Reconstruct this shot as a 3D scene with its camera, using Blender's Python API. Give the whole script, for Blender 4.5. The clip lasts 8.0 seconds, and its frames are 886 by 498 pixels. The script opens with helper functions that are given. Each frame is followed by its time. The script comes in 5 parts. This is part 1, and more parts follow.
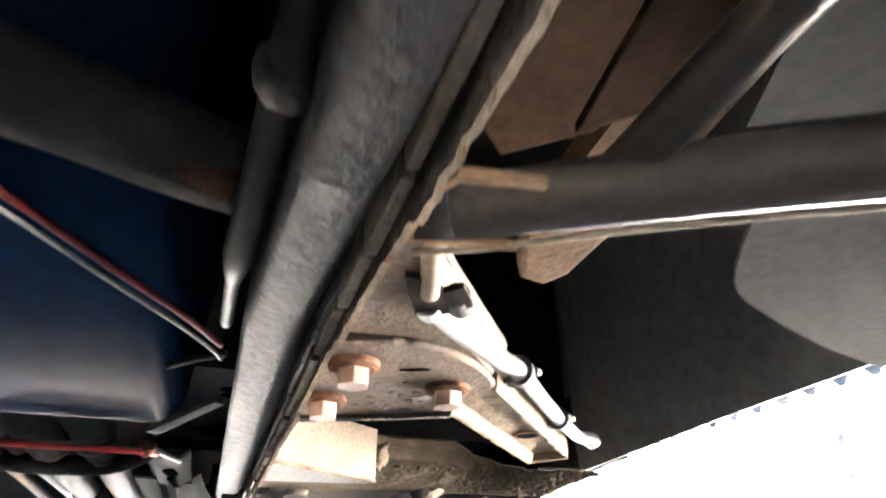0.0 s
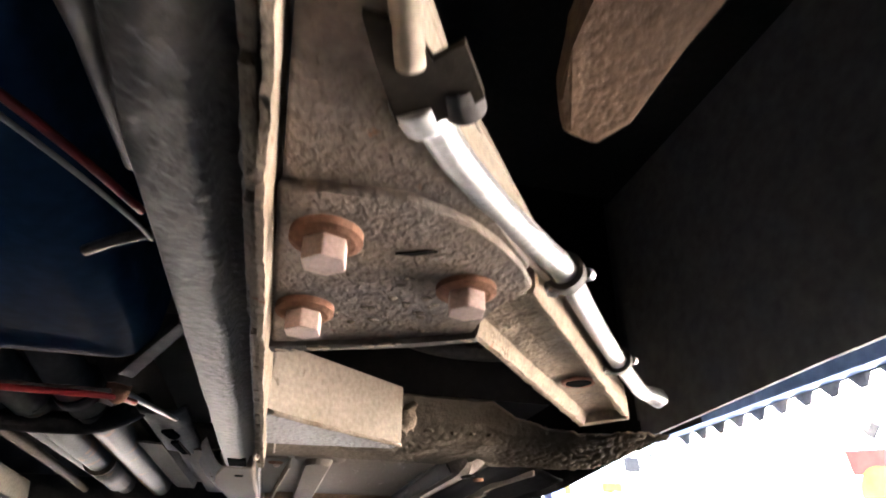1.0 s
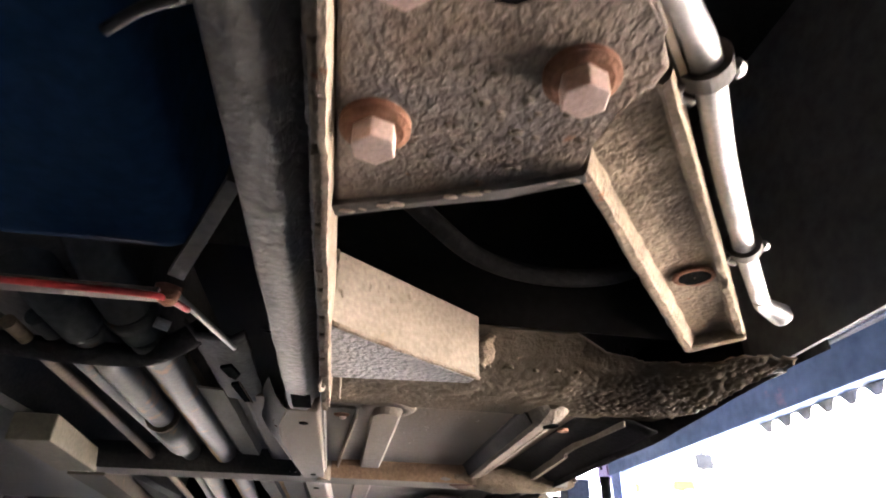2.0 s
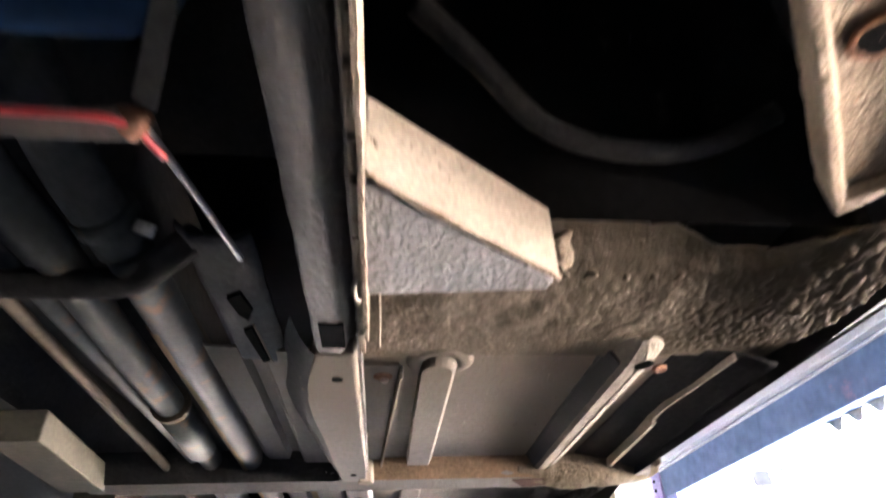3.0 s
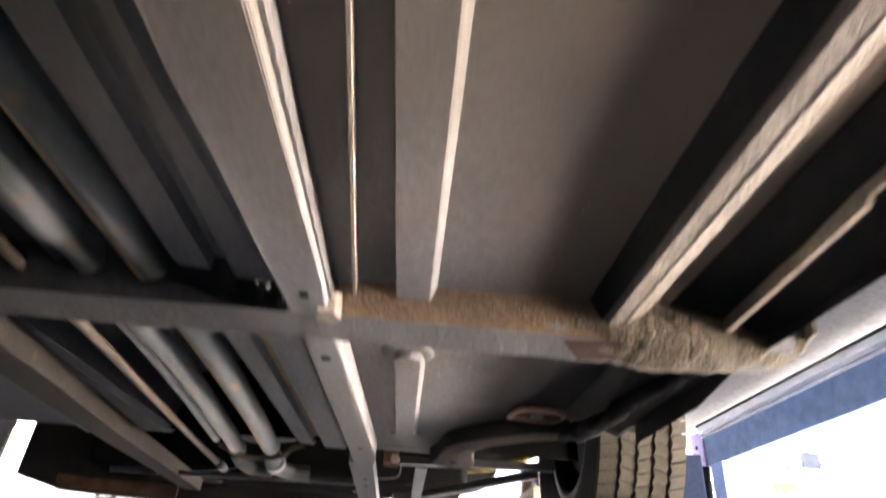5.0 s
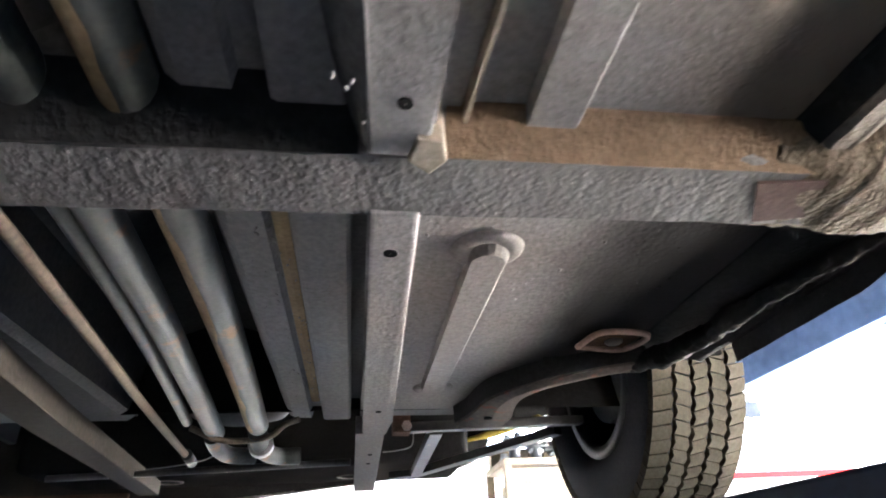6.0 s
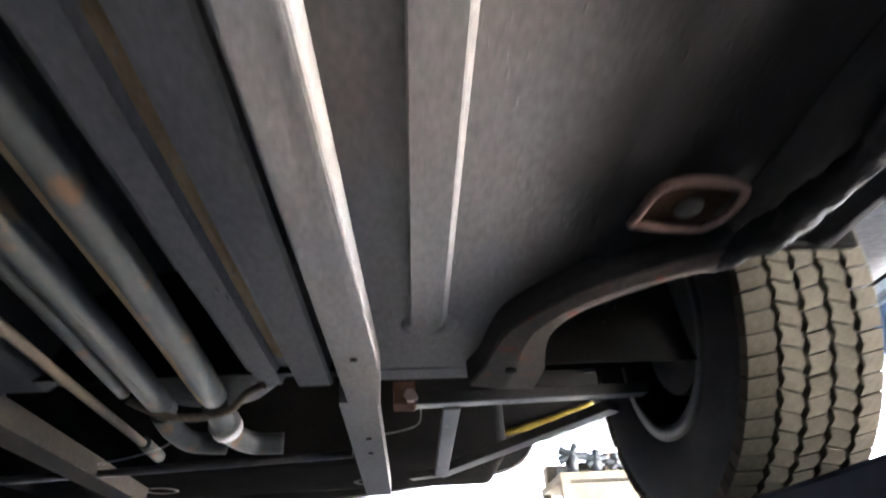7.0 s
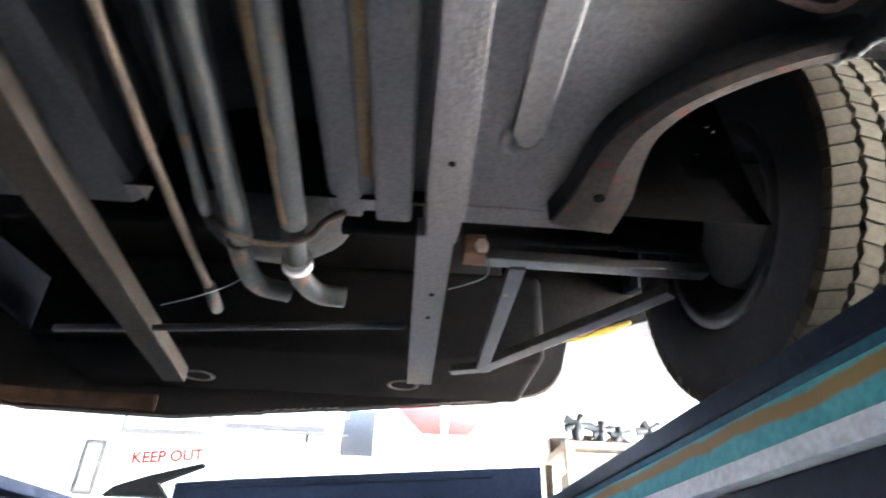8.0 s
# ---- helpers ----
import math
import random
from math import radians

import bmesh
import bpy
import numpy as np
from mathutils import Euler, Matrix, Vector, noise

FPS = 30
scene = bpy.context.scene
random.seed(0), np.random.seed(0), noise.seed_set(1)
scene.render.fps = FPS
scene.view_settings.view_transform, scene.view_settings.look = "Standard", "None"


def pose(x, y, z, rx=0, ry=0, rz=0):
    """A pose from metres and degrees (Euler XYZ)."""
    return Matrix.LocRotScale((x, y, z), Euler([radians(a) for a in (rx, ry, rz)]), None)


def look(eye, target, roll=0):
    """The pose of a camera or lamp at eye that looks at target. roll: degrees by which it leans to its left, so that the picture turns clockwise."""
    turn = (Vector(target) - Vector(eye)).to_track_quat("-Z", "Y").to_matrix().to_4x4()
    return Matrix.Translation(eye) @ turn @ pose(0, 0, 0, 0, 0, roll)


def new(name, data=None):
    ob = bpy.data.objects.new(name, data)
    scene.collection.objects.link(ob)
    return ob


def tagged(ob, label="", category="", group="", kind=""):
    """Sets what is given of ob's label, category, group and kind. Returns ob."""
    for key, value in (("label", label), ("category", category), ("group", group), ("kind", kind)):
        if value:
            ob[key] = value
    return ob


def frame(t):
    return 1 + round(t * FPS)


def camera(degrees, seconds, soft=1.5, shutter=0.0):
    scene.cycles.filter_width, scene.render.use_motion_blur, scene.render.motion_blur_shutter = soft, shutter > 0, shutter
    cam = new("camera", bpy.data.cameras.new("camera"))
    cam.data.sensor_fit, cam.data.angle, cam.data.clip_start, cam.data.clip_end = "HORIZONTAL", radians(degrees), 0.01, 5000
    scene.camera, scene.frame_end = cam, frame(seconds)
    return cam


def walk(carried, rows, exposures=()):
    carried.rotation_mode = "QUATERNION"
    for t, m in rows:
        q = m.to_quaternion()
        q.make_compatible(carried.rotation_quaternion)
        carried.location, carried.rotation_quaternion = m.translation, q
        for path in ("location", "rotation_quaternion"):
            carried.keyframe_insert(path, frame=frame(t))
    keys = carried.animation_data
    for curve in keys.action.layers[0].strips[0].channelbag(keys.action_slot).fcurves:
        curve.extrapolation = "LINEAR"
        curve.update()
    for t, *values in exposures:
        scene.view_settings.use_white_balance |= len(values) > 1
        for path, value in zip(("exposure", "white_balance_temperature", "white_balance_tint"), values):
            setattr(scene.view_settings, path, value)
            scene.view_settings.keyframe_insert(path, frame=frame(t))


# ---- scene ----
cam = camera(73.5, 8.0, soft=1.8, shutter=0.5)
PATH = [
    (0, (0.316, 0.319, 1.633), (0.903, 1.949, 2.634), -0.7),
    (0.5, (0.354, 0.399, 1.626), (0.821, 2.068, 2.625), 1.7),
    (1, (0.385, 0.459, 1.622), (0.823, 2.144, 2.606), 0.6),
    (1.5, (0.391, 0.528, 1.612), (0.702, 2.262, 2.558), 1.6),
    (1.6, (0.391, 0.541, 1.604), (0.686, 2.282, 2.542), 1.8),
    (2.8, (0.381, 0.724, 1.521), (0.571, 2.364, 2.65), -1.0),
    (3, (0.381, 0.792, 1.517), (0.572, 2.448, 2.622), -2.6),
    (3.5, (0.394, 0.942, 1.523), (0.595, 2.641, 2.558), -5.0),
    (4, (0.429, 1.036, 1.542), (0.511, 2.728, 2.606), -2.4),
    (4.5, (0.433, 1.133, 1.538), (0.436, 2.826, 2.603), 1.2),
    (5, (0.454, 1.28, 1.507), (0.506, 3.016, 2.499), 4.2),
    (5.2, (0.46, 1.365, 1.481), (0.495, 3.124, 2.432), 3.6),
    (6.3, (0.27, 1.602, 1.507), (0.643, 3.32, 2.46), -5.9),
    (6.5, (0.269, 1.647, 1.499), (0.649, 3.371, 2.441), -6.7),
    (7, (0.419, 1.895, 1.484), (0.538, 3.601, 2.521), -3.3),
    (7.5, (0.401, 2.003, 1.371), (0.55, 3.728, 2.373), -1.0),
    (8, (0.306, 2.009, 1.279), (0.407, 3.728, 2.296), 1.7),
]
walk(cam, [(t, look(eye, target, roll)) for t, eye, target, roll in PATH], [
    (0, 7.5, 6600, 13), (0.5, 6.95, 6700, 15), (1, 6.4, 6800, 19), (1.5, 6.35, 6900, 21), (3, 7.05, 6700, 20), (3.5, 6.9, 6800, 21), (4.5, 6.85, 6050, 15), (5, 6.75, 6600, 19), (6.5, 7.1, 6000, 11), (7, 6.65, 6050, 13), (7.5, 7.0, 6000, 9), (8, 7.35, 6000, 13)])

# ---- world, sun ----
SUN_ELEV, SUN_AZ = 52.0, 280.0
world = bpy.data.worlds.new("sky")
scene.world = world
world.use_nodes = True
wn = world.node_tree.nodes
wl = world.node_tree.links
sky = wn.new("ShaderNodeTexSky")
sky.sky_type = "NISHITA"
sky.sun_disc = False
sky.sun_elevation = radians(SUN_ELEV)
sky.sun_rotation = radians(SUN_AZ)
wl.new(sky.outputs[0], wn["Background"].inputs[0])
wn["Background"].inputs[1].default_value = 0.12
sun = new("sun", bpy.data.lights.new("sun", "SUN"))
sun.data.energy = 5.0
sun.data.angle = radians(0.5)
sun.data.color = (1.0, 0.94, 0.86)
sun_way = Vector((math.sin(radians(SUN_AZ)) * math.cos(radians(SUN_ELEV)), math.cos(radians(SUN_AZ)) * math.cos(radians(SUN_ELEV)), math.sin(radians(SUN_ELEV))))
sun.matrix_world = look((0, 0, 20), Vector((0, 0, 20)) - sun_way)


# ---- materials ----
def material(name, base, second, rough=0.8, metal=0.0, scale=6.0, fine=90.0, bump=0.3, depth=0.002, contrast=0.5, spot=None, spot_amount=0.0, coat=0.0, lumps=0.0, gloss=0.5, dust=None, dust_or_shade=None, streak=None, ior=1.09):
    """A surface with large blotches, fine grain, relief and, where given, a third colour in spots."""
    m = bpy.data.materials.new(name)
    m.use_nodes = True
    n, l = m.node_tree.nodes, m.node_tree.links
    b = n["Principled BSDF"]
    geo = n.new("ShaderNodeTexCoord")
    big = n.new("ShaderNodeTexNoise")
    big.inputs["Scale"].default_value = scale
    big.inputs["Detail"].default_value = 6
    small = n.new("ShaderNodeTexNoise")
    small.inputs["Scale"].default_value = fine
    small.inputs["Detail"].default_value = 5
    for t in (big, small):
        l.new(geo.outputs["Object"], t.inputs["Vector"])
    ramp = n.new("ShaderNodeValToRGB")
    ramp.color_ramp.elements[0].position = 0.5 - contrast / 2
    ramp.color_ramp.elements[1].position = 0.5 + contrast / 2
    ramp.color_ramp.elements[0].color = (*base, 1)
    ramp.color_ramp.elements[1].color = (*second, 1)
    l.new(big.outputs[0], ramp.inputs[0])
    mix = n.new("ShaderNodeMix")
    mix.data_type = "RGBA"
    mix.blend_type = "MULTIPLY"
    mix.inputs[0].default_value = 0.5
    grain = n.new("ShaderNodeMapRange")
    grain.inputs["From Min"].default_value = 0.3
    grain.inputs["From Max"].default_value = 0.7
    grain.inputs["To Min"].default_value = 0.6
    grain.inputs["To Max"].default_value = 1.3
    l.new(small.outputs[0], grain.inputs[0])
    l.new(ramp.outputs[0], mix.inputs[6])
    l.new(grain.outputs[0], mix.inputs[7])
    colour = mix.outputs[2]
    if spot:
        third = n.new("ShaderNodeTexNoise")
        third.inputs["Scale"].default_value = scale * 2.7
        third.inputs["Detail"].default_value = 8
        third.inputs["Roughness"].default_value = 0.65
        l.new(geo.outputs["Object"], third.inputs["Vector"])
        edge = n.new("ShaderNodeMapRange")
        edge.inputs["From Min"].default_value = 0.66 - spot_amount * 0.3
        edge.inputs["From Max"].default_value = 0.74 - spot_amount * 0.3
        l.new(third.outputs[0], edge.inputs[0])
        over = n.new("ShaderNodeMix")
        over.data_type = "RGBA"
        l.new(edge.outputs[0], over.inputs[0])
        l.new(colour, over.inputs[6])
        over.inputs[7].default_value = (*spot, 1)
        colour = over.outputs[2]
    if dust:
        near, far, tint = dust
        where = n.new("ShaderNodeSeparateXYZ")
        l.new(geo.outputs["Object"], where.inputs[0])
        ragged = n.new("ShaderNodeMath")
        ragged.operation = "MULTIPLY_ADD"
        ragged.inputs[1].default_value = 0.35
        l.new(big.outputs[0], ragged.inputs[0])
        l.new(where.outputs["Y"], ragged.inputs[2])
        fall = n.new("ShaderNodeMapRange")
        fall.inputs["From Min"].default_value = near + 0.175
        fall.inputs["From Max"].default_value = far + 0.175
        fall.inputs["To Min"].default_value = 1.0
        fall.inputs["To Max"].default_value = 0.0
        l.new(ragged.outputs[0], fall.inputs[0])
        dusty = n.new("ShaderNodeMix")
        dusty.data_type = "RGBA"
        l.new(fall.outputs[0], dusty.inputs[0])
        l.new(colour, dusty.inputs[6])
        dusty.inputs[7].default_value = (*tint, 1)
        colour = dusty.outputs[2]
    for x_edge, y_from, y_to, soft, tint in dust_or_shade or ():
        # a dust tint or painted shade beyond x_edge, between two y, with a soft ragged edge
        at = n.new("ShaderNodeSeparateXYZ")
        l.new(geo.outputs["Object"], at.inputs[0])
        drift = n.new("ShaderNodeMath")
        drift.operation = "MULTIPLY_ADD"
        drift.inputs[1].default_value = 0.10
        l.new(big.outputs[0], drift.inputs[0])
        l.new(at.outputs["X"], drift.inputs[2])
        amount = None
        for source, lo, hi in ((drift.outputs[0], x_edge + 0.05 - soft, x_edge + 0.05 + soft), (at.outputs["Y"], y_from, y_from + 0.06), (at.outputs["Y"], y_to, y_to - 0.10)):
            ease = n.new("ShaderNodeMapRange")
            ease.interpolation_type = "SMOOTHSTEP"
            ease.inputs["From Min"].default_value = lo
            ease.inputs["From Max"].default_value = hi
            l.new(source, ease.inputs[0])
            if amount:
                both = n.new("ShaderNodeMath")
                both.operation = "MULTIPLY"
                l.new(amount, both.inputs[0])
                l.new(ease.outputs[0], both.inputs[1])
                amount = both.outputs[0]
            else:
                amount = ease.outputs[0]
        coated = n.new("ShaderNodeMix")
        coated.data_type = "RGBA"
        l.new(amount, coated.inputs[0])
        l.new(colour, coated.inputs[6])
        coated.inputs[7].default_value = (*tint, 1)
        colour = coated.outputs[2]
    if streak:
        # a ragged lengthwise stain round one height: (z, half height, tint, second tint)
        z_mid, half, tint_a, tint_b = streak
        level = n.new("ShaderNodeSeparateXYZ")
        l.new(geo.outputs["Object"], level.inputs[0])
        sway = n.new("ShaderNodeTexNoise")
        sway.inputs["Scale"].default_value = 5.0
        sway.inputs["Detail"].default_value = 7
        l.new(geo.outputs["Object"], sway.inputs["Vector"])
        shift = n.new("ShaderNodeMath")
        shift.operation = "MULTIPLY_ADD"
        shift.inputs[1].default_value = half * 2.6
        l.new(sway.outputs[0], shift.inputs[0])
        l.new(level.outputs["Z"], shift.inputs[2])
        off = n.new("ShaderNodeMath")
        off.operation = "SUBTRACT"
        off.inputs[1].default_value = z_mid + half * 1.3
        l.new(shift.outputs[0], off.inputs[0])
        size = n.new("ShaderNodeMath")
        size.operation = "ABSOLUTE"
        l.new(off.outputs[0], size.inputs[0])
        fade = n.new("ShaderNodeMapRange")
        fade.inputs["From Min"].default_value = half
        fade.inputs["From Max"].default_value = half * 0.6
        l.new(size.outputs[0], fade.inputs[0])
        stain = n.new("ShaderNodeMix")
        stain.data_type = "RGBA"
        stain.inputs[6].default_value = (*tint_a, 1)
        stain.inputs[7].default_value = (*tint_b, 1)
        l.new(big.outputs[0], stain.inputs[0])
        over_all = n.new("ShaderNodeMix")
        over_all.data_type = "RGBA"
        l.new(fade.outputs[0], over_all.inputs[0])
        l.new(colour, over_all.inputs[6])
        l.new(stain.outputs[2], over_all.inputs[7])
        colour = over_all.outputs[2]
    l.new(colour, b.inputs["Base Color"])
    rr = n.new("ShaderNodeMapRange")
    rr.inputs["To Min"].default_value = max(0.05, rough - 0.15)
    rr.inputs["To Max"].default_value = min(1.0, rough + 0.15)
    l.new(big.outputs[0], rr.inputs[0])
    l.new(rr.outputs[0], b.inputs["Roughness"])
    b.inputs["Metallic"].default_value = metal
    b.inputs["Coat Weight"].default_value = coat
    b.inputs["Specular IOR Level"].default_value = gloss
    b.inputs["IOR"].default_value = ior
    height = small.outputs[0]
    if lumps:
        vor = n.new("ShaderNodeTexVoronoi")
        vor.inputs["Scale"].default_value = lumps
        vor.feature = "SMOOTH_F1"
        warp = n.new("ShaderNodeVectorMath")
        warp.operation = "MULTIPLY_ADD"
        warp.inputs[1].default_value = (0.012, 0.012, 0.012)
        l.new(small.outputs["Color"], warp.inputs[0])
        l.new(geo.outputs["Object"], warp.inputs[2])
        l.new(warp.outputs[0], vor.inputs["Vector"])
        add = n.new("ShaderNodeMath")
        add.operation = "SUBTRACT"
        l.new(small.outputs[0], add.inputs[0])
        l.new(vor.outputs["Distance"], add.inputs[1])
        height = add.outputs[0]
    bp = n.new("ShaderNodeBump")
    bp.inputs["Strength"].default_value = bump
    bp.inputs["Distance"].default_value = depth
    l.new(height, bp.inputs["Height"])
    l.new(bp.outputs[0], b.inputs["Normal"])
    return m


# the near-black second tint paints the sill's soft shade onto the rear floor
undercoat = material("undercoat", (0.19, 0.188, 0.192), (0.225, 0.198, 0.175), 0.7, scale=4, fine=170, bump=0.34, depth=0.0016, lumps=170, dust=(1.43, 1.85, (0.125, 0.105, 0.083)), dust_or_shade=((0.55, 1.30, 2.02, 0.08, (0.165, 0.130, 0.100)), (0.545, 1.95, 3.0, 0.065, (0.026, 0.024, 0.023))))
# shaded copy of the undercoat, for parts turned away from the yard
undercoat_shaded = material("undercoat_shaded", (0.05, 0.05, 0.052), (0.08, 0.078, 0.076), 0.65, scale=4, fine=150, bump=0.35, depth=0.0016, lumps=180)
undercoat_dusty = material("undercoat_dusty", (0.088, 0.073, 0.055), (0.142, 0.117, 0.088), 0.8, scale=7, fine=190, bump=0.45, depth=0.0022, lumps=230, spot=(0.16, 0.132, 0.098), spot_amount=0.10, dust_or_shade=((0.56, 0.8, 2.3, 0.12, (0.076, 0.062, 0.045)),))
undercoat_thick = material("undercoat_thick", (0.105, 0.102, 0.103), (0.16, 0.15, 0.143), 0.48, scale=9, fine=140, bump=0.85, depth=0.003, lumps=180, ior=1.42)
cross_coat = material("cross_coat", (0.065, 0.062, 0.062), (0.10, 0.093, 0.088), 0.7, scale=6, fine=150, bump=0.45, depth=0.0022, lumps=150, dust_or_shade=((0.27, 1.6, 2.3, 0.07, (0.135, 0.128, 0.122)),))
rail_coat = material("rail_coat", (0.076, 0.068, 0.061), (0.13, 0.115, 0.102), 0.5, scale=9, fine=150, bump=0.6, depth=0.0025, lumps=170, ior=1.3, spot=(0.17, 0.15, 0.13), spot_amount=0.06)
mud_cake = material("mud_cake", (0.075, 0.062, 0.044), (0.13, 0.105, 0.076), 0.85, scale=12, fine=190, bump=0.9, depth=0.003, lumps=190, spot=(0.035, 0.028, 0.020), spot_amount=0.12)
sealer = material("sealer", (0.13, 0.095, 0.066), (0.25, 0.21, 0.165), 0.75, scale=28, fine=230, bump=0.9, depth=0.002, lumps=260, spot=(0.15, 0.065, 0.035), spot_amount=0.16)
faded_rust = material("faded_rust", (0.052, 0.033, 0.028), (0.082, 0.054, 0.045), 0.85, scale=10, fine=150, bump=0.5, depth=0.0015)
rim_rust = material("rim_rust", (0.13, 0.085, 0.070), (0.20, 0.135, 0.11), 0.8, scale=20, fine=180, bump=0.5, depth=0.001)
bracket_coat = material("bracket_coat", (0.11, 0.102, 0.098), (0.215, 0.165, 0.122), 0.75, scale=14, fine=170, bump=0.7, depth=0.002, lumps=230, spot=(0.20, 0.10, 0.055), spot_amount=0.05)
tan_coat = material("tan_coat", (0.20, 0.166, 0.128), (0.29, 0.25, 0.20), 0.65, scale=12, fine=170, bump=0.4, depth=0.0015, spot=(0.30, 0.20, 0.11), spot_amount=0.06)
bracket_dust = material("bracket_dust", (0.15, 0.118, 0.085), (0.24, 0.19, 0.14), 0.85, scale=22, fine=190, bump=0.8, depth=0.002, lumps=210, spot=(0.20, 0.10, 0.055), spot_amount=0.08)
channel_coat = material("channel_coat", (0.125, 0.108, 0.09), (0.19, 0.163, 0.135), 0.8, scale=9, fine=180, bump=0.7, depth=0.002, lumps=190, spot=(0.085, 0.07, 0.05), spot_amount=0.14)
rust = material("rust", (0.11, 0.055, 0.036), (0.21, 0.115, 0.075), 0.9, scale=30, fine=250, bump=0.6, depth=0.002)
rust_face = material("rust_face", (0.105, 0.073, 0.046), (0.185, 0.128, 0.083), 0.85, scale=7, fine=140, bump=0.7, depth=0.0016, lumps=230, spot=(0.18, 0.13, 0.09), spot_amount=0.25)
bare_bolt = material("bare_bolt", (0.34, 0.24, 0.20), (0.42, 0.30, 0.25), 0.55, metal=0.3, scale=60, fine=400, bump=0.3, depth=0.0008, ior=1.5)
silver = material("silver", (0.25, 0.245, 0.24), (0.31, 0.305, 0.295), 0.42, metal=0.5, scale=20, fine=300, bump=0.08, depth=0.0006, ior=1.5)
pipe_steel = material("pipe_steel", (0.038, 0.042, 0.040), (0.070, 0.070, 0.063), 0.5, metal=0.1, scale=8, fine=160, bump=0.35, depth=0.0012, spot=(0.12, 0.07, 0.036), spot_amount=0.3, ior=1.22)
rust_tan = material("rust_tan", (0.20, 0.135, 0.075), (0.29, 0.21, 0.125), 0.85, scale=16, fine=180, bump=0.5, depth=0.001)
pipe_brown = material("pipe_brown", (0.065, 0.051, 0.038), (0.11, 0.087, 0.064), 0.6, metal=0.2, scale=10, fine=160, bump=0.3, depth=0.001)
far_coat = material("far_coat", (0.024, 0.020, 0.016), (0.044, 0.037, 0.029), 0.75, scale=7, fine=110, bump=0.4, depth=0.002, spot=(0.07, 0.05, 0.032), spot_amount=0.12)
dark_steel = material("dark_steel", (0.050, 0.048, 0.046), (0.095, 0.088, 0.080), 0.6, scale=6, fine=120, bump=0.4, depth=0.002)
black_paint = material("black_paint", (0.105, 0.111, 0.116), (0.145, 0.148, 0.15), 0.55, scale=3, fine=60, bump=0.3, depth=0.002)
# black sealer coat, also the colour of the painted shade strips
tar_shade = material("tar_shade", (0.016, 0.0158, 0.016), (0.030, 0.029, 0.028), 0.7, scale=9, fine=120, bump=0.5, depth=0.002, lumps=150)
arm_paint = material("arm_paint", (0.040, 0.036, 0.033), (0.075, 0.066, 0.058), 0.45, metal=0.1, scale=12, fine=150, bump=0.15, depth=0.0008, spot=(0.22, 0.16, 0.10), spot_amount=0.02, ior=1.35)
shield_grey = material("shield_grey", (0.062, 0.065, 0.063), (0.092, 0.095, 0.092), 0.9, scale=5, fine=120, bump=0.15, depth=0.001, ior=1.05)
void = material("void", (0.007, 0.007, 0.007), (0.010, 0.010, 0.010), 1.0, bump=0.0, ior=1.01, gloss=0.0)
brown_plate = material("brown_plate", (0.022, 0.013, 0.009), (0.045, 0.028, 0.018), 0.9, scale=14, fine=150, bump=0.4, depth=0.0015, ior=1.05)
well_black = material("well_black", (0.018, 0.018, 0.0185), (0.030, 0.029, 0.028), 0.9, gloss=0.2, scale=5, fine=110, bump=0.4, depth=0.002)
rust_bar = material("rust_bar", (0.068, 0.046, 0.032), (0.115, 0.080, 0.055), 0.85, scale=14, fine=150, bump=0.7, depth=0.002, spot=(0.03, 0.02, 0.014), spot_amount=0.1)
engine_blue = material("engine_blue", (0.011, 0.031, 0.070), (0.016, 0.042, 0.092), 0.25, gloss=0.04, scale=5, fine=90, bump=0.03, depth=0.001, ior=1.06)
rubber = material("rubber", (0.022, 0.022, 0.024), (0.04, 0.04, 0.042), 0.7, scale=10, fine=200, bump=0.2, depth=0.0008)
tread_dust = material("tread_dust", (0.044, 0.038, 0.028), (0.076, 0.066, 0.049), 0.9, scale=14, fine=180, bump=0.4, depth=0.001)
rim_steel = material("rim_steel", (0.020, 0.020, 0.022), (0.045, 0.043, 0.042), 0.5, metal=0.2, scale=10, fine=150, bump=0.2, depth=0.001, ior=1.35, spot=(0.12, 0.11, 0.10), spot_amount=0.08)
wire_red = material("wire_red", (0.22, 0.012, 0.015), (0.34, 0.03, 0.03), 0.4, scale=40, fine=200, bump=0.1, depth=0.0005, ior=1.5)
wire_white = material("wire_white", (0.30, 0.27, 0.25), (0.42, 0.39, 0.36), 0.4, scale=40, fine=200, bump=0.1, depth=0.0005, ior=1.5)
cream_coat = material("cream_coat", (0.055, 0.051, 0.040), (0.09, 0.083, 0.062), 0.7, scale=8, fine=110, bump=0.4, depth=0.002)
arch_coat = material("arch_coat", (0.055, 0.048, 0.043), (0.09, 0.076, 0.065), 0.8, scale=9, fine=130, bump=0.4, depth=0.002, spot=(0.13, 0.052, 0.034), spot_amount=0.24)
beam_blue = material("beam_blue", (0.085, 0.14, 0.25), (0.12, 0.18, 0.31), 0.5, scale=1.2, fine=12, bump=0.1, depth=0.002, spot=(0.22, 0.18, 0.28), spot_amount=0.1)
plate_violet = material("plate_violet", (0.26, 0.22, 0.40), (0.34, 0.29, 0.48), 0.5, scale=2, fine=40, bump=0.15, depth=0.002)
post_blue = material("post_blue", (0.20, 0.28, 0.52), (0.26, 0.35, 0.60), 0.5, scale=2, fine=40, bump=0.15, depth=0.002)
navy = material("navy", (0.008, 0.012, 0.023), (0.014, 0.020, 0.036), 0.45, scale=3, fine=60, bump=0.2, depth=0.002)
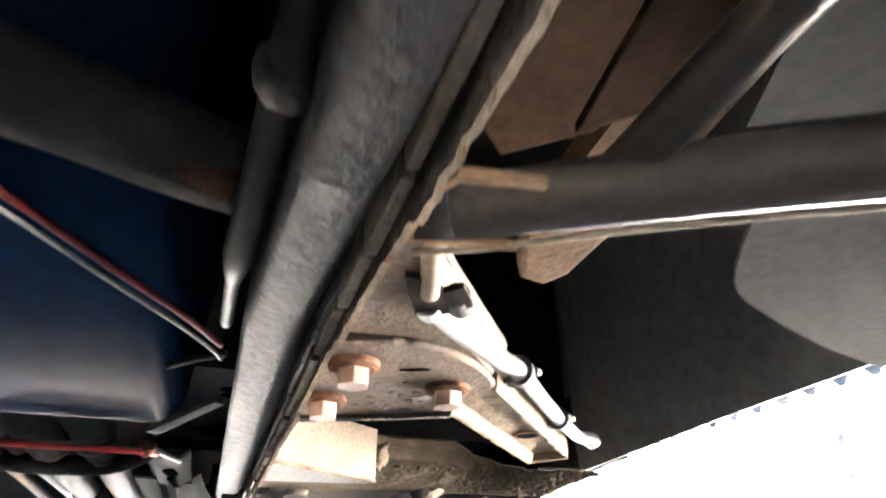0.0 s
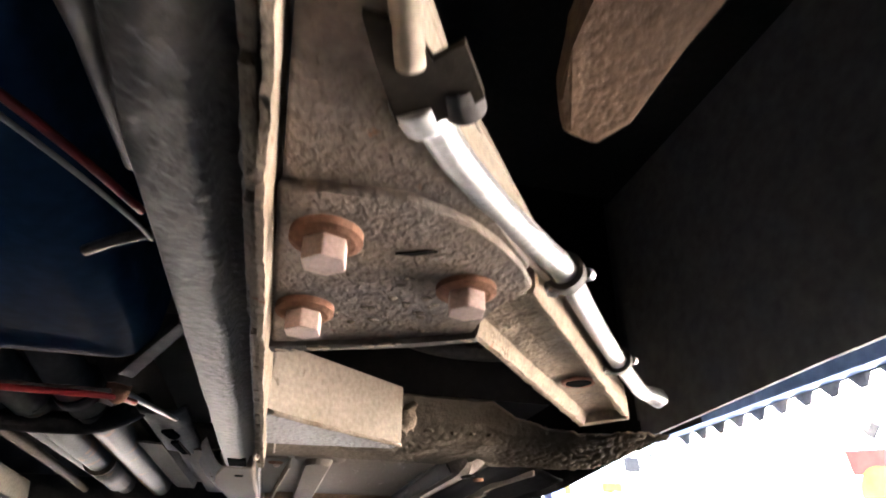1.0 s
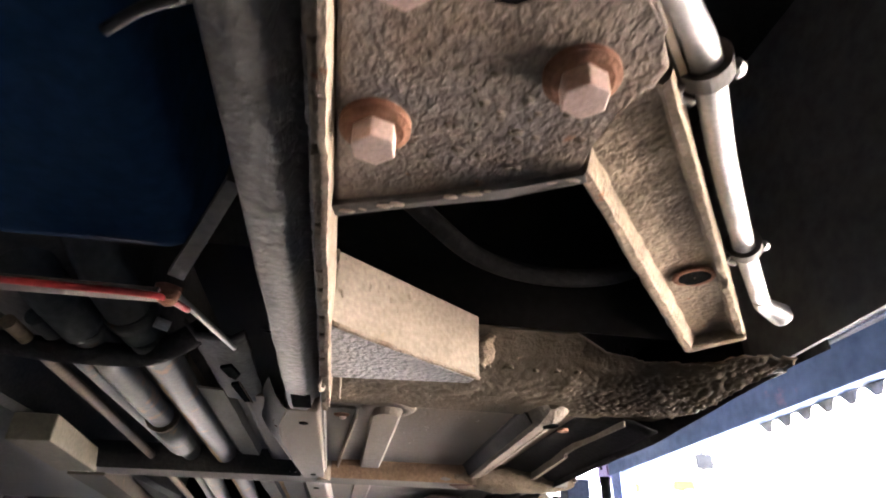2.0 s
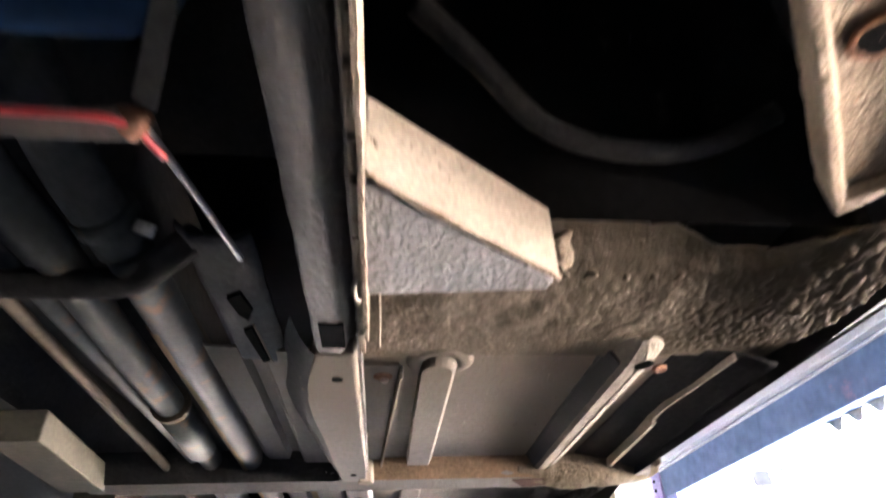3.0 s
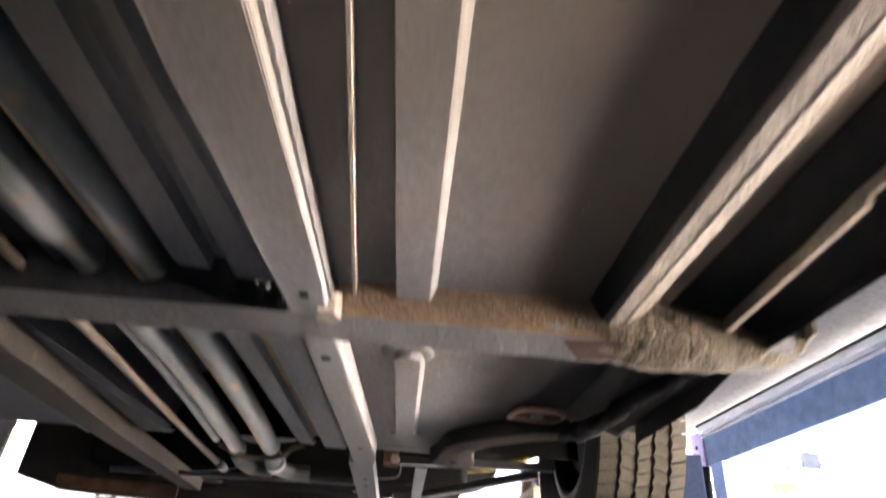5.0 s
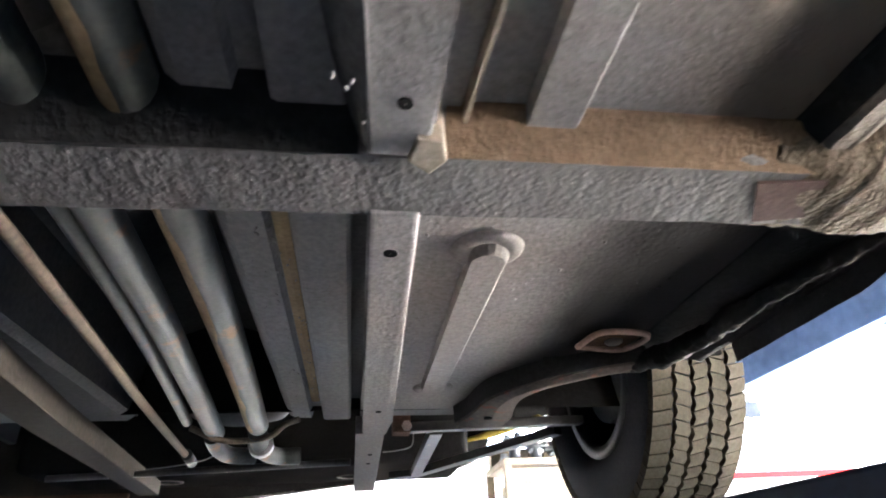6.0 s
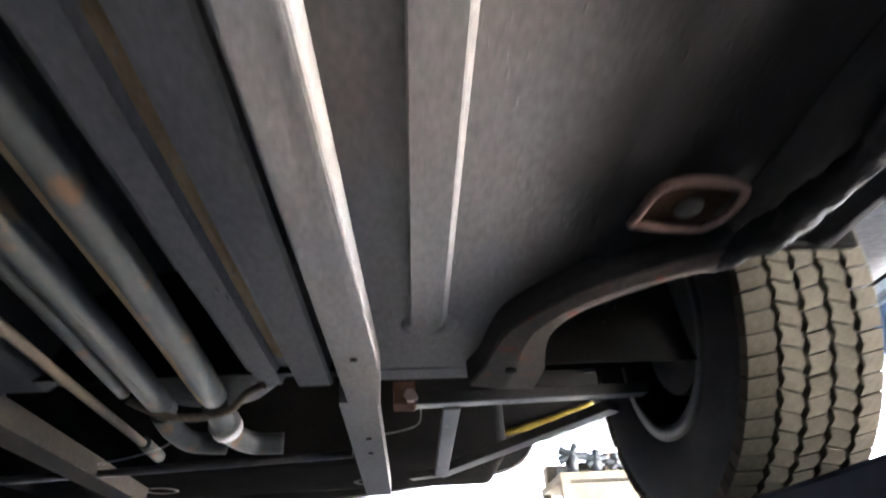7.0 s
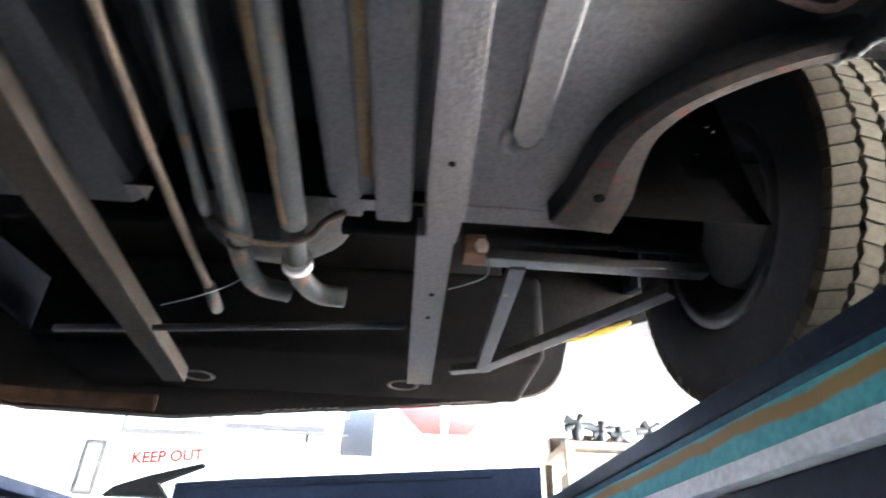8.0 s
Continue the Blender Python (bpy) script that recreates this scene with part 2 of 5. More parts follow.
edge_blue = material("edge_blue", (0.022, 0.075, 0.115), (0.035, 0.11, 0.15), 0.5, scale=5, fine=80, bump=0.2, depth=0.002)
teal = material("teal", (0.05, 0.23, 0.27), (0.09, 0.33, 0.36), 0.45, scale=4, fine=70, bump=0.25, depth=0.002, spot=(0.16, 0.27, 0.16), spot_amount=0.10, streak=(1.503, 0.013, (0.19, 0.105, 0.055), (0.22, 0.18, 0.07)))
deck_steel = material("deck_steel", (0.018, 0.021, 0.03), (0.03, 0.032, 0.04), 0.9, metal=0.0, gloss=0.15, scale=3, fine=80, bump=0.3, depth=0.001, spot=(0.06, 0.045, 0.035), spot_amount=0.1)
lip_grey = material("lip_grey", (0.45, 0.48, 0.52), (0.55, 0.58, 0.62), 0.5, scale=6, fine=90, bump=0.2, depth=0.001)
concrete = material("concrete", (0.50, 0.48, 0.44), (0.60, 0.57, 0.52), 0.9, scale=0.7, fine=25, bump=0.3, depth=0.004, spot=(0.34, 0.32, 0.29), spot_amount=0.15)
dim_floor = material("dim_floor", (0.013, 0.0127, 0.0123), (0.021, 0.020, 0.019), 0.95, gloss=0.1, scale=1.2, fine=30, bump=0.3, depth=0.003, spot=(0.014, 0.013, 0.012), spot_amount=0.2)
block_wall = material("block_wall", (0.035, 0.034, 0.033), (0.055, 0.053, 0.051), 0.85, scale=1.5, fine=30, bump=0.4, depth=0.004)
white_wall = material("white_wall", (0.72, 0.72, 0.70), (0.80, 0.80, 0.78), 0.6, scale=1.0, fine=40, bump=0.1, depth=0.002)
zinc = material("zinc", (0.26, 0.28, 0.29), (0.34, 0.36, 0.37), 0.6, metal=0.0, gloss=0.2, scale=2, fine=40, bump=0.2, depth=0.002)
roof_dark = material("roof_dark", (0.08, 0.08, 0.082), (0.11, 0.11, 0.11), 0.7, scale=1, fine=30, bump=0.2, depth=0.003)
pane_grey = material("pane_grey", (0.035, 0.04, 0.043), (0.06, 0.065, 0.068), 0.35, scale=2, fine=60, bump=0.02, depth=0.001, ior=1.5)
faded_red = material("faded_red", (0.16, 0.034, 0.025), (0.20, 0.046, 0.034), 0.6, scale=3, fine=60, bump=0.05, depth=0.001)
frame_grey = material("frame_grey", (0.13, 0.13, 0.125), (0.18, 0.18, 0.172), 0.7, gloss=0.2, scale=3, fine=50, bump=0.1, depth=0.001)
# darker than natural black, so the recesses of wheel house and tail stay dark
deep_black = material("deep_black", (0.0085, 0.0085, 0.0085), (0.016, 0.0145, 0.013), 0.85, gloss=0.0, scale=6, fine=110, bump=0.5, depth=0.002, ior=1.02)
dark_box = material("dark_box", (0.010, 0.011, 0.012), (0.018, 0.019, 0.02), 0.7, gloss=0.2, scale=4, fine=60, bump=0.1, depth=0.001)
deep_red = material("deep_red", (0.16, 0.006, 0.006), (0.22, 0.009, 0.008), 0.7, gloss=0.1, scale=3, fine=60, bump=0.05, depth=0.001)
emblem_red = material("emblem_red", (0.07, 0.004, 0.004), (0.11, 0.008, 0.007), 0.9, gloss=0.0, scale=3, fine=60, bump=0.05, depth=0.001)
emblem_gold = material("emblem_gold", (0.07, 0.026, 0.004), (0.11, 0.04, 0.008), 0.9, gloss=0.0, scale=3, fine=60, bump=0.05, depth=0.001)
emblem_black = material("emblem_black", (0.002, 0.0025, 0.003), (0.012, 0.012, 0.012), 0.9, gloss=0.0, scale=6, fine=60, bump=0.05, depth=0.001)
gold = material("gold", (0.085, 0.062, 0.012), (0.12, 0.085, 0.018), 0.6, scale=4, fine=60, bump=0.1, depth=0.001)
timber = material("timber", (0.17, 0.14, 0.105), (0.24, 0.20, 0.155), 0.8, scale=5, fine=80, bump=0.3, depth=0.002)
car_paint = material("car_paint", (0.03, 0.035, 0.045), (0.04, 0.045, 0.055), 0.3, scale=2, fine=60, bump=0.03, depth=0.0005, coat=0.5, ior=1.5)


# ---- mesh helpers ----
def place(ob, parent):
    """Parents ob and keeps it where it stands; things stand straight, parts stay unturned."""
    ob.parent = parent
    ob.matrix_parent_inverse = Matrix.Translation(-parent.location) if parent.type == "EMPTY" else parent.matrix_basis.inverted()
    return ob


def part(name, bm, mat, parent=None, label="", smooth=False):
    me = bpy.data.meshes.new(name)
    bmesh.ops.recalc_face_normals(bm, faces=bm.faces)
    bm.to_mesh(me)
    bm.free()
    me.materials.append(mat)
    if smooth:
        me.shade_smooth()
    ob = new(name, me)
    if label:
        tagged(ob, label)
    return place(ob, parent) if parent else ob


def thing(name, at, label, category, group="", kind=""):
    ob = new(name)
    ob.location = at
    return tagged(ob, label, category, group, kind)


def box(x0, x1, y0, y1, z0, z1, bevel=0.0, bm=None, seg=2):
    own = bmesh.new()
    bmesh.ops.create_cube(own, size=1)
    for v in own.verts:
        v.co = Vector((x0 + (v.co.x + 0.5) * (x1 - x0), y0 + (v.co.y + 0.5) * (y1 - y0), z0 + (v.co.z + 0.5) * (z1 - z0)))
    if bevel:
        bmesh.ops.bevel(own, geom=own.edges[:], offset=bevel, segments=seg, affect="EDGES", profile=0.6)
    return join(bm, own)


def join(bm, own):
    if bm is None:
        return own
    me = bpy.data.meshes.new("tmp")
    own.to_mesh(me)
    own.free()
    bm.from_mesh(me)
    bpy.data.meshes.remove(me)
    return bm


def prism(outline, z0, z1, bevel=0.0, bm=None, seg=2, axis="z"):
    """An outline of corners, thickened from z0 to z1 along an axis (x: corners are y, z; y: corners are x, z)."""
    own = bmesh.new()
    at = {"z": lambda p, h: (p[0], p[1], h), "x": lambda p, h: (h, p[0], p[1]), "y": lambda p, h: (p[0], h, p[1])}[axis]
    low = [own.verts.new(at(p, z0)) for p in outline]
    top = [own.verts.new(at(p, z1)) for p in outline]
    own.faces.new(low)
    own.faces.new(top[::-1])
    for i in range(len(low)):
        j = (i + 1) % len(low)
        own.faces.new((low[i], low[j], top[j], top[i]))
    if bevel:
        bmesh.ops.bevel(own, geom=own.edges[:], offset=bevel, segments=seg, affect="EDGES", profile=0.6)
    return join(bm, own)


def smooth_line(points, steps=8):
    p = [Vector(q) for q in points]
    p = [2 * p[0] - p[1]] + p + [2 * p[-1] - p[-2]]
    out = []
    for i in range(1, len(p) - 2):
        for k in range(steps):
            t = k / steps
            a, b, c, d = p[i - 1], p[i], p[i + 1], p[i + 2]
            out.append(0.5 * (2 * b + (c - a) * t + (2 * a - 5 * b + 4 * c - d) * t * t + (3 * b - a - 3 * c + d) * t ** 3))
    return out + [p[-2]]


def tube(points, r, sides=16, steps=8, bm=None, caps=True, radii=None, wobble=0.0):
    """A round bar along a smooth line."""
    own = bm or bmesh.new()
    line = smooth_line(points, steps) if steps > 1 else [Vector(q) for q in points]
    up = Vector((0, 0, 1)) if abs((line[1] - line[0]).normalized().z) < 0.9 else Vector((1, 0, 0))
    rings = []
    for i, c in enumerate(line):
        way = (line[min(i + 1, len(line) - 1)] - line[max(i - 1, 0)]).normalized()
        side = way.cross(up).normalized()
        up = side.cross(way).normalized()
        rr = r if radii is None else float(np.interp(i / (len(line) - 1), np.linspace(0, 1, len(radii)), radii))
        if wobble:
            rr *= 1 + wobble * noise.noise(c * 40)
        rings.append([own.verts.new(c + rr * (math.cos(a) * side + math.sin(a) * up)) for a in (2 * math.pi * k / sides for k in range(sides))])
    for a, b in zip(rings, rings[1:]):
        for k in range(sides):
            own.faces.new((a[k], a[(k + 1) % sides], b[(k + 1) % sides], b[k])).smooth = sides > 7
    if caps:
        own.faces.new(rings[0][::-1])
        own.faces.new(rings[-1])
    return own


def pipe_end(points, r, wall=0.0015, sides=16):
    """An open pipe: outer and inner skin."""
    bm = tube(points, r, sides, caps=False)
    return tube(points, r - wall, sides, bm=bm, caps=False)


def sheet(profile, a0, a1, thick, axis="x", steps=1, bm=None, rough=0.0):
    """A bent sheet: a profile of (y, z) swept along x, or (x, z) along y, thickened upwards."""
    own = bmesh.new()
    rows = []
    n = len(profile)
    for k in range(steps + 1):
        h = a0 + (a1 - a0) * k / steps
        row = []
        for lift in (0.0, thick):
            for p in profile:
                c = Vector((h, p[0], p[1] + lift)) if axis == "x" else Vector((p[0], h, p[1] + lift))
                if rough:
                    c.z += rough * noise.noise(c * 9) + rough * 0.5 * noise.noise(c * 31)
                row.append(own.verts.new(c))
        rows.append(row)
    loop = list(range(n)) + list(range(2 * n - 1, n - 1, -1))
    for a, b in zip(rows, rows[1:]):
        for i in range(len(loop)):
            j = (i + 1) % len(loop)
            own.faces.new((a[loop[i]], a[loop[j]], b[loop[j]], b[loop[i]]))
    own.faces.new([rows[0][i] for i in loop])
    own.faces.new([rows[-1][i] for i in loop][::-1])
    return join(bm, own)


def arc(cx, cy, r, a0, a1, n):
    return [(cx + r * math.cos(radians(a0 + (a1 - a0) * k / n)), cy + r * math.sin(radians(a0 + (a1 - a0) * k / n))) for k in range(n + 1)]


def lathe(profile, centre, axis="x", sides=48, bm=None):
    """A profile of (along, radius) turned round an axis."""
    own = bmesh.new()
    c = Vector(centre)
    rings = []
    for k in range(sides):
        a = 2 * math.pi * k / sides
        ring = []
        for h, r in profile:
            off = {"x": (h, r * math.cos(a), r * math.sin(a)), "z": (r * math.cos(a), r * math.sin(a), h), "y": (r * math.cos(a), h, r * math.sin(a))}[axis]
            ring.append(own.verts.new(c + Vector(off)))
        rings.append(ring)
    for k in range(sides):
        a, b = rings[k], rings[(k + 1) % sides]
        for i in range(len(profile) - 1):
            own.faces.new((a[i], a[i + 1], b[i + 1], b[i]))
    bmesh.ops.remove_doubles(own, verts=own.verts, dist=1e-5)
    return join(bm, own)


def roughen(bm, amount, size, seed=0.0):
    for v in bm.verts:
        v.co += amount * noise.noise_vector(v.co * size + Vector((seed, 0, 0)))
    return bm


def hex_bolt(name, at, across, height, washer, parent, way="z"):
    """A hexagon head below a washer, its face pointing down; two meshes under the part that it holds."""
    x, y, z = at
    head = prism(arc(x, y, across / 2 / math.cos(math.pi / 6), 20, 320, 5), z, z + height, bevel=across * 0.05)
    b = part(name, head, bare_bolt, parent, "rusty hexagon bolt head")
    w = lathe([(0.0, 0.001), (0.0, washer * 0.8), (0.0015, washer), (0.006, washer), (0.007, 0.001)], (x, y, z + height - 0.001), "z", 28)
    part("washer", w, rust, parent, "rust-brown washer")
    return b


# ---- ground, canopy ----
g = bmesh.new()
bmesh.ops.create_grid(g, x_segments=1, y_segments=1, size=400)
ground = part("ground", g, concrete)
tagged(ground, "pale concrete yard floor reaching far away", "ground", kind="structure")

# unseen slab, added this dark to cut light bounced up to the car
bay = part("bay_floor", box(-4.2, 4.6, -5.0, 6.2, 0.0, 0.012), dim_floor)
tagged(bay, "unseen dark workshop floor slab that limits light from below", "floor", kind="structure")
side_wall = part("wall_side", box(-4.4, -4.2, -5.0, 8.7, 0.0, 4.2), block_wall)
tagged(side_wall, "dark block side wall of the workshop bay", "wall", kind="structure")
end_wall = part("wall_end", box(-4.2, 3.1, -5.2, -5.0, 0.0, 4.2), block_wall)
tagged(end_wall, "dark block end wall of the workshop bay", "wall", kind="structure")

# added out of view to keep light from the -y side off the underside
light_block = part("wall_light_block", box(3.1, 9.0, -1.9, -1.7, 0.0, 4.2), block_wall)
tagged(light_block, "unseen dark wall added to block light from the yard's end", "wall", kind="structure")

# ---- the car ----
car = thing("car", (0.02, 1.5, 1.57), "old dark car on a lift with a dusty undercoated underside", "car")
PAN = 1.792

right_pan = [(0.166, PAN + 0.045), (0.172, PAN + 0.020), (0.180, PAN + 0.006), (0.190, PAN), (0.222, PAN - 0.001), (0.2265, PAN + 0.011), (0.2435, PAN + 0.011), (0.247, PAN - 0.004), (0.252, PAN - 0.006), (0.296, PAN - 0.006), (0.3005, PAN - 0.003), (0.3015, PAN + 0.026), (0.3185, PAN + 0.026), (0.3195, PAN), (0.45, PAN), (0.60, PAN)]
outer_pan = [(0.60, PAN), (0.70, PAN + 0.002), (0.76, PAN + 0.006), (0.83, PAN + 0.014)]
tunnel = [(-0.112, PAN + 0.010), (-0.10, 1.93), (0.03, 1.99), (0.155, 1.95), (0.166, PAN + 0.045)]
pan_bm = sheet(right_pan, 1.40, 2.79, 0.003, axis="y", steps=40, rough=0.0015)
pan_bm = sheet(outer_pan, 1.40, 2.42, 0.003, axis="y", steps=30, rough=0.0015, bm=pan_bm)
part("tunnel", sheet(tunnel, 1.20, 2.80, 0.003, axis="y", steps=8), dark_steel, car, "dark transmission tunnel")
part("far_floor_pan", sheet([(-0.84, PAN), (-0.125, PAN), (-0.112, PAN + 0.010)], 1.40, 2.79, 0.003, axis="y", steps=20, rough=0.0015), undercoat_shaded, car, "undercoated far floor pan with shade in its colour")
part("tunnel_edge", roughen(sheet([(0.2275, PAN + 0.0085), (0.235, PAN + 0.0075), (0.2425, PAN + 0.0085)], 1.975, 2.70, 0.002, axis="y", steps=30), 0.0006, 40), rust_tan, car, "thin rusty strip in the groove")
pan = part("floor_pan", pan_bm, undercoat, car, "grey-brown undercoated steel floor pan with a tunnel")
def toe_board():
    """The floor's front edge curving up, smooth beside the rail and crusted with mud towards the wheel house."""
    bm = bmesh.new()
    nu, nv = 230, 90
    rows = []
    for i in range(nu + 1):
        x = 0.345 + 0.492 * i / nu
        front = float(np.interp(x, (0.345, 0.655, 0.70, 0.735, 0.765, 0.79, 0.837), (1.225, 1.228, 1.236, 1.215, 1.17, 1.12, 1.10)))
        corner = min(1.0, max(0.0, (x - 0.655) / 0.12))
        row = []
        for j in range(nv + 1):
            w = j / nv
            y = front + (1.415 - front) * w
            plain = float(np.interp(w, (0.0, 0.10, 0.29, 0.45, 0.60, 0.82, 1.0), (0.050, 0.022, 0.008, 0.0045, 0.002, -0.0005, -0.0012)))
            muddy = 0.008 + 0.012 * max(0.0, 0.45 - w) - 0.014 * max(0.0, (x - 0.69) / 0.145) - 0.006 * min(1.0, 4 * (1 - w))
            calm = min(1.0, (1 - w) / 0.4)
            p = Vector((x, y, 0))
            lump = abs(noise.noise(p * 60)) * 0.004 + abs(noise.noise(p * 125)) * 0.007 + abs(noise.noise(p * 210 + Vector((3, 0, 0)))) * 0.0035
            z = plain * (1 - corner) + muddy * corner * calm - corner * min(1.0, 5 * (1 - w)) * lump
            z += calm * (1 - corner) * (0.005 * noise.noise(p * 9) + 0.0025 * noise.noise(p * 31) + 0.0012 * noise.noise(p * 90))
            row.append(bm.verts.new((x, y, PAN + z)))
        rows.append(row)
    for a, b in zip(rows, rows[1:]):
        for k in range(nv):
            bm.faces.new((a[k], a[k + 1], b[k + 1], b[k])).smooth = True
    return bm


toe = part("toe_board", toe_board(), undercoat_dusty, car, "mud-crusted toe board curving up from the floor")
toe.modifiers.new("thick", "SOLIDIFY").thickness = 0.003
# the darkness of this recess is put into the panel's colour
part("toe_panel", sheet([(1.226, PAN + 0.05), (1.215, PAN + 0.12), (1.20, 2.30)], 0.345, 0.86, 0.004), void, car, "panel above the toe board, coloured black for its dark recess")
part("firewall", sheet([(1.25, 1.93), (1.19, 2.30)], -0.86, 0.35, 0.004), dark_steel, car)


def emboss(cx, y0, y1, w, depth, z=PAN, slope=0.006, n=10, steep=1.0):
    """A long pressed rib with round ends, standing down from a sheet."""
    own = bmesh.new()
    def loop(grow, h):
        pts = [(cx + (w / 2 + grow * (1 if math.cos(radians(a)) > 0 else steep)) * math.cos(radians(a)), y1 + (w / 2 + grow) * math.sin(radians(a))) for a in np.linspace(0, 180, n)]
        pts += [(cx + (w / 2 + grow * (1 if math.cos(radians(a)) > 0 else steep)) * math.cos(radians(a)), y0 + (w / 2 + grow) * math.sin(radians(a))) for a in np.linspace(180, 360, n)]
        return [own.verts.new((p[0], p[1], h)) for p in pts]
    rings = [loop(slope, z + 0.002), loop(slope * 0.8, z - depth * 0.25), loop(slope * 0.25, z - depth * 0.85), loop(0, z - depth)]
    for a, b in zip(rings, rings[1:]):
        for i in range(len(a)):
            j = (i + 1) % len(a)
            own.faces.new((a[i], a[j], b[j], b[i]))
    own.faces.new(rings[-1])
    own.faces.new(rings[0][::-1])
    return own


def dome(at, r, h, down=True, sides=24, flat=0.3):
    prof = [(0.002, r)] + [(-h * math.sin(radians(a)), r * (flat + (1 - flat) * math.cos(radians(a)))) for a in (15, 35, 60, 90)] + [(-h, 0.0005)]
    return lathe(prof, at, "z", sides)


def ring(at, r, bar, sides=32):
    prof = [(-bar * 0.52 * math.sin(radians(a)), r + bar * math.cos(radians(a))) for a in range(0, 181, 30)]
    return lathe(prof, at, "z", sides)


# spot-welded seam and crusted mud at the front of the floor
for k in range(9):
    x = 0.44 + 0.028 * k + random.uniform(-0.006, 0.006)
    part("weld_spot", roughen(dome((x, 1.262 + random.uniform(-0.003, 0.003), PAN + 0.011), random.uniform(0.003, 0.0065), 0.0010, sides=14), 0.0025, 120), undercoat_dusty, car, smooth=True)
part("seam_ledge", roughen(box(0.366, 0.440, 1.262, 1.270, PAN - 0.004, PAN + 0.012, 0.002), 0.001, 50), undercoat_dusty, car)
part("flange_eye", roughen(tube([(0.3585, 1.190, 1.756), (0.3565, 1.197, 1.749), (0.3575, 1.207, 1.746), (0.360, 1.216, 1.749), (0.3615, 1.222, 1.757)], 0.0022, 8), 0.0008, 90), tan_coat, car, "curled sealer on the flange")
part("hanging_strip", tube([(0.3755, 1.262, PAN - 0.002), (0.3765, 1.30, PAN - 0.012), (0.3760, 1.36, PAN - 0.010), (0.3765, 1.395, PAN - 0.003)], 0.0012, 6), tan_coat, car, "thin peeling strip")

# pressed ribs of the floor, with the ring-shaped swages at their ends
for x, y0, y1 in ((0.443, 1.446, 1.90), (0.440, 2.086, 2.560)):
    part("floor_rib", emboss(x, y0, y1, 0.036, 0.013, slope=0.008, steep=0.25), undercoat, pan)
for x, y, r in ((0.446, 1.438, 0.029), (0.439, 2.078, 0.027), (0.444, 2.586, 0.025)):
    part("swage_ring", ring((x, y, PAN), r, 0.011), undercoat, pan, smooth=True)
part("swage_button", dome((0.444, 2.586, PAN), 0.014, 0.006), undercoat, pan, smooth=True)
part("floor_patch", prism([(0.356, 1.445), (0.399, 1.445), (0.377, 1.87), (0.356, 1.87)], PAN - 0.004, PAN + 0.001, 0.001), undercoat, pan)
part("patch_fin", prism([(0.4005, 1.455), (0.4035, 1.455), (0.381, 1.87), (0.378, 1.87)], PAN - 0.016, PAN), tan_coat, pan, "thin upright panel edge")
part("drain_plug", dome((0.380, 1.478, PAN - 0.004), 0.012, 0.003), rust, pan, "rusty drain plug")
part("plug_bolt", dome((0.382, 1.481, PAN - 0.007), 0.005, 0.004, sides=12), bare_bolt, pan)

# small lumps and runs of coating
def lumps(count, x0, x1, y0, y1, z, lo, hi, slant=0.0):
    bm = bmesh.new()
    for _ in range(count):
        r = lo + (hi - lo) * random.random() ** 2.5
        x, y = random.uniform(x0, x1), random.uniform(y0, y1)
        turn = Matrix.Rotation(random.uniform(-0.5, 0.5), 4, "Z") @ Matrix.Diagonal((1, random.uniform(1.2, 3.0), 0.4, 1))
        bmesh.ops.create_icosphere(bm, subdivisions=1, radius=r, matrix=Matrix.Translation((x + slant * (y - y0), y, z)) @ turn)
    for f in bm.faces:
        f.smooth = True
    return bm


random.seed(5)
tagged(part("coating_lump", lumps(300, 0.37, 0.68, 1.43, 2.6, PAN + 0.0001, 0.0008, 0.0022), undercoat, pan), kind="stuff")
tagged(part("coating_lump", lumps(70, 0.326, 0.352, 1.97, 2.76, 1.7557, 0.0008, 0.0018, 0.02), undercoat, pan), kind="stuff")
tagged(part("coating_lump", lumps(60, 0.290, 0.350, 1.40, 1.86, 1.7557, 0.0008, 0.0018), undercoat, pan), kind="stuff")
tagged(part("coating_lump", lumps(150, 0.20, 0.29, 1.98, 2.7, PAN - 0.003, 0.0008, 0.0026), undercoat, pan), kind="stuff")

# frame rail on the camera's side: flat underside, stepped seam and a double welded flange
rail_outline = [(0.314, PAN), (0.314, 1.763), (0.318, 1.757), (0.338, 1.756), (0.343, 1.760), (0.346, 1.772), (0.353, 1.775), (0.353, PAN + 0.03), (0.30, PAN + 0.03)]
def front_shift(y):
    """The rails draw outwards a little ahead of the bracket."""
    return max(0.0, 0.64 - y) * 0.07


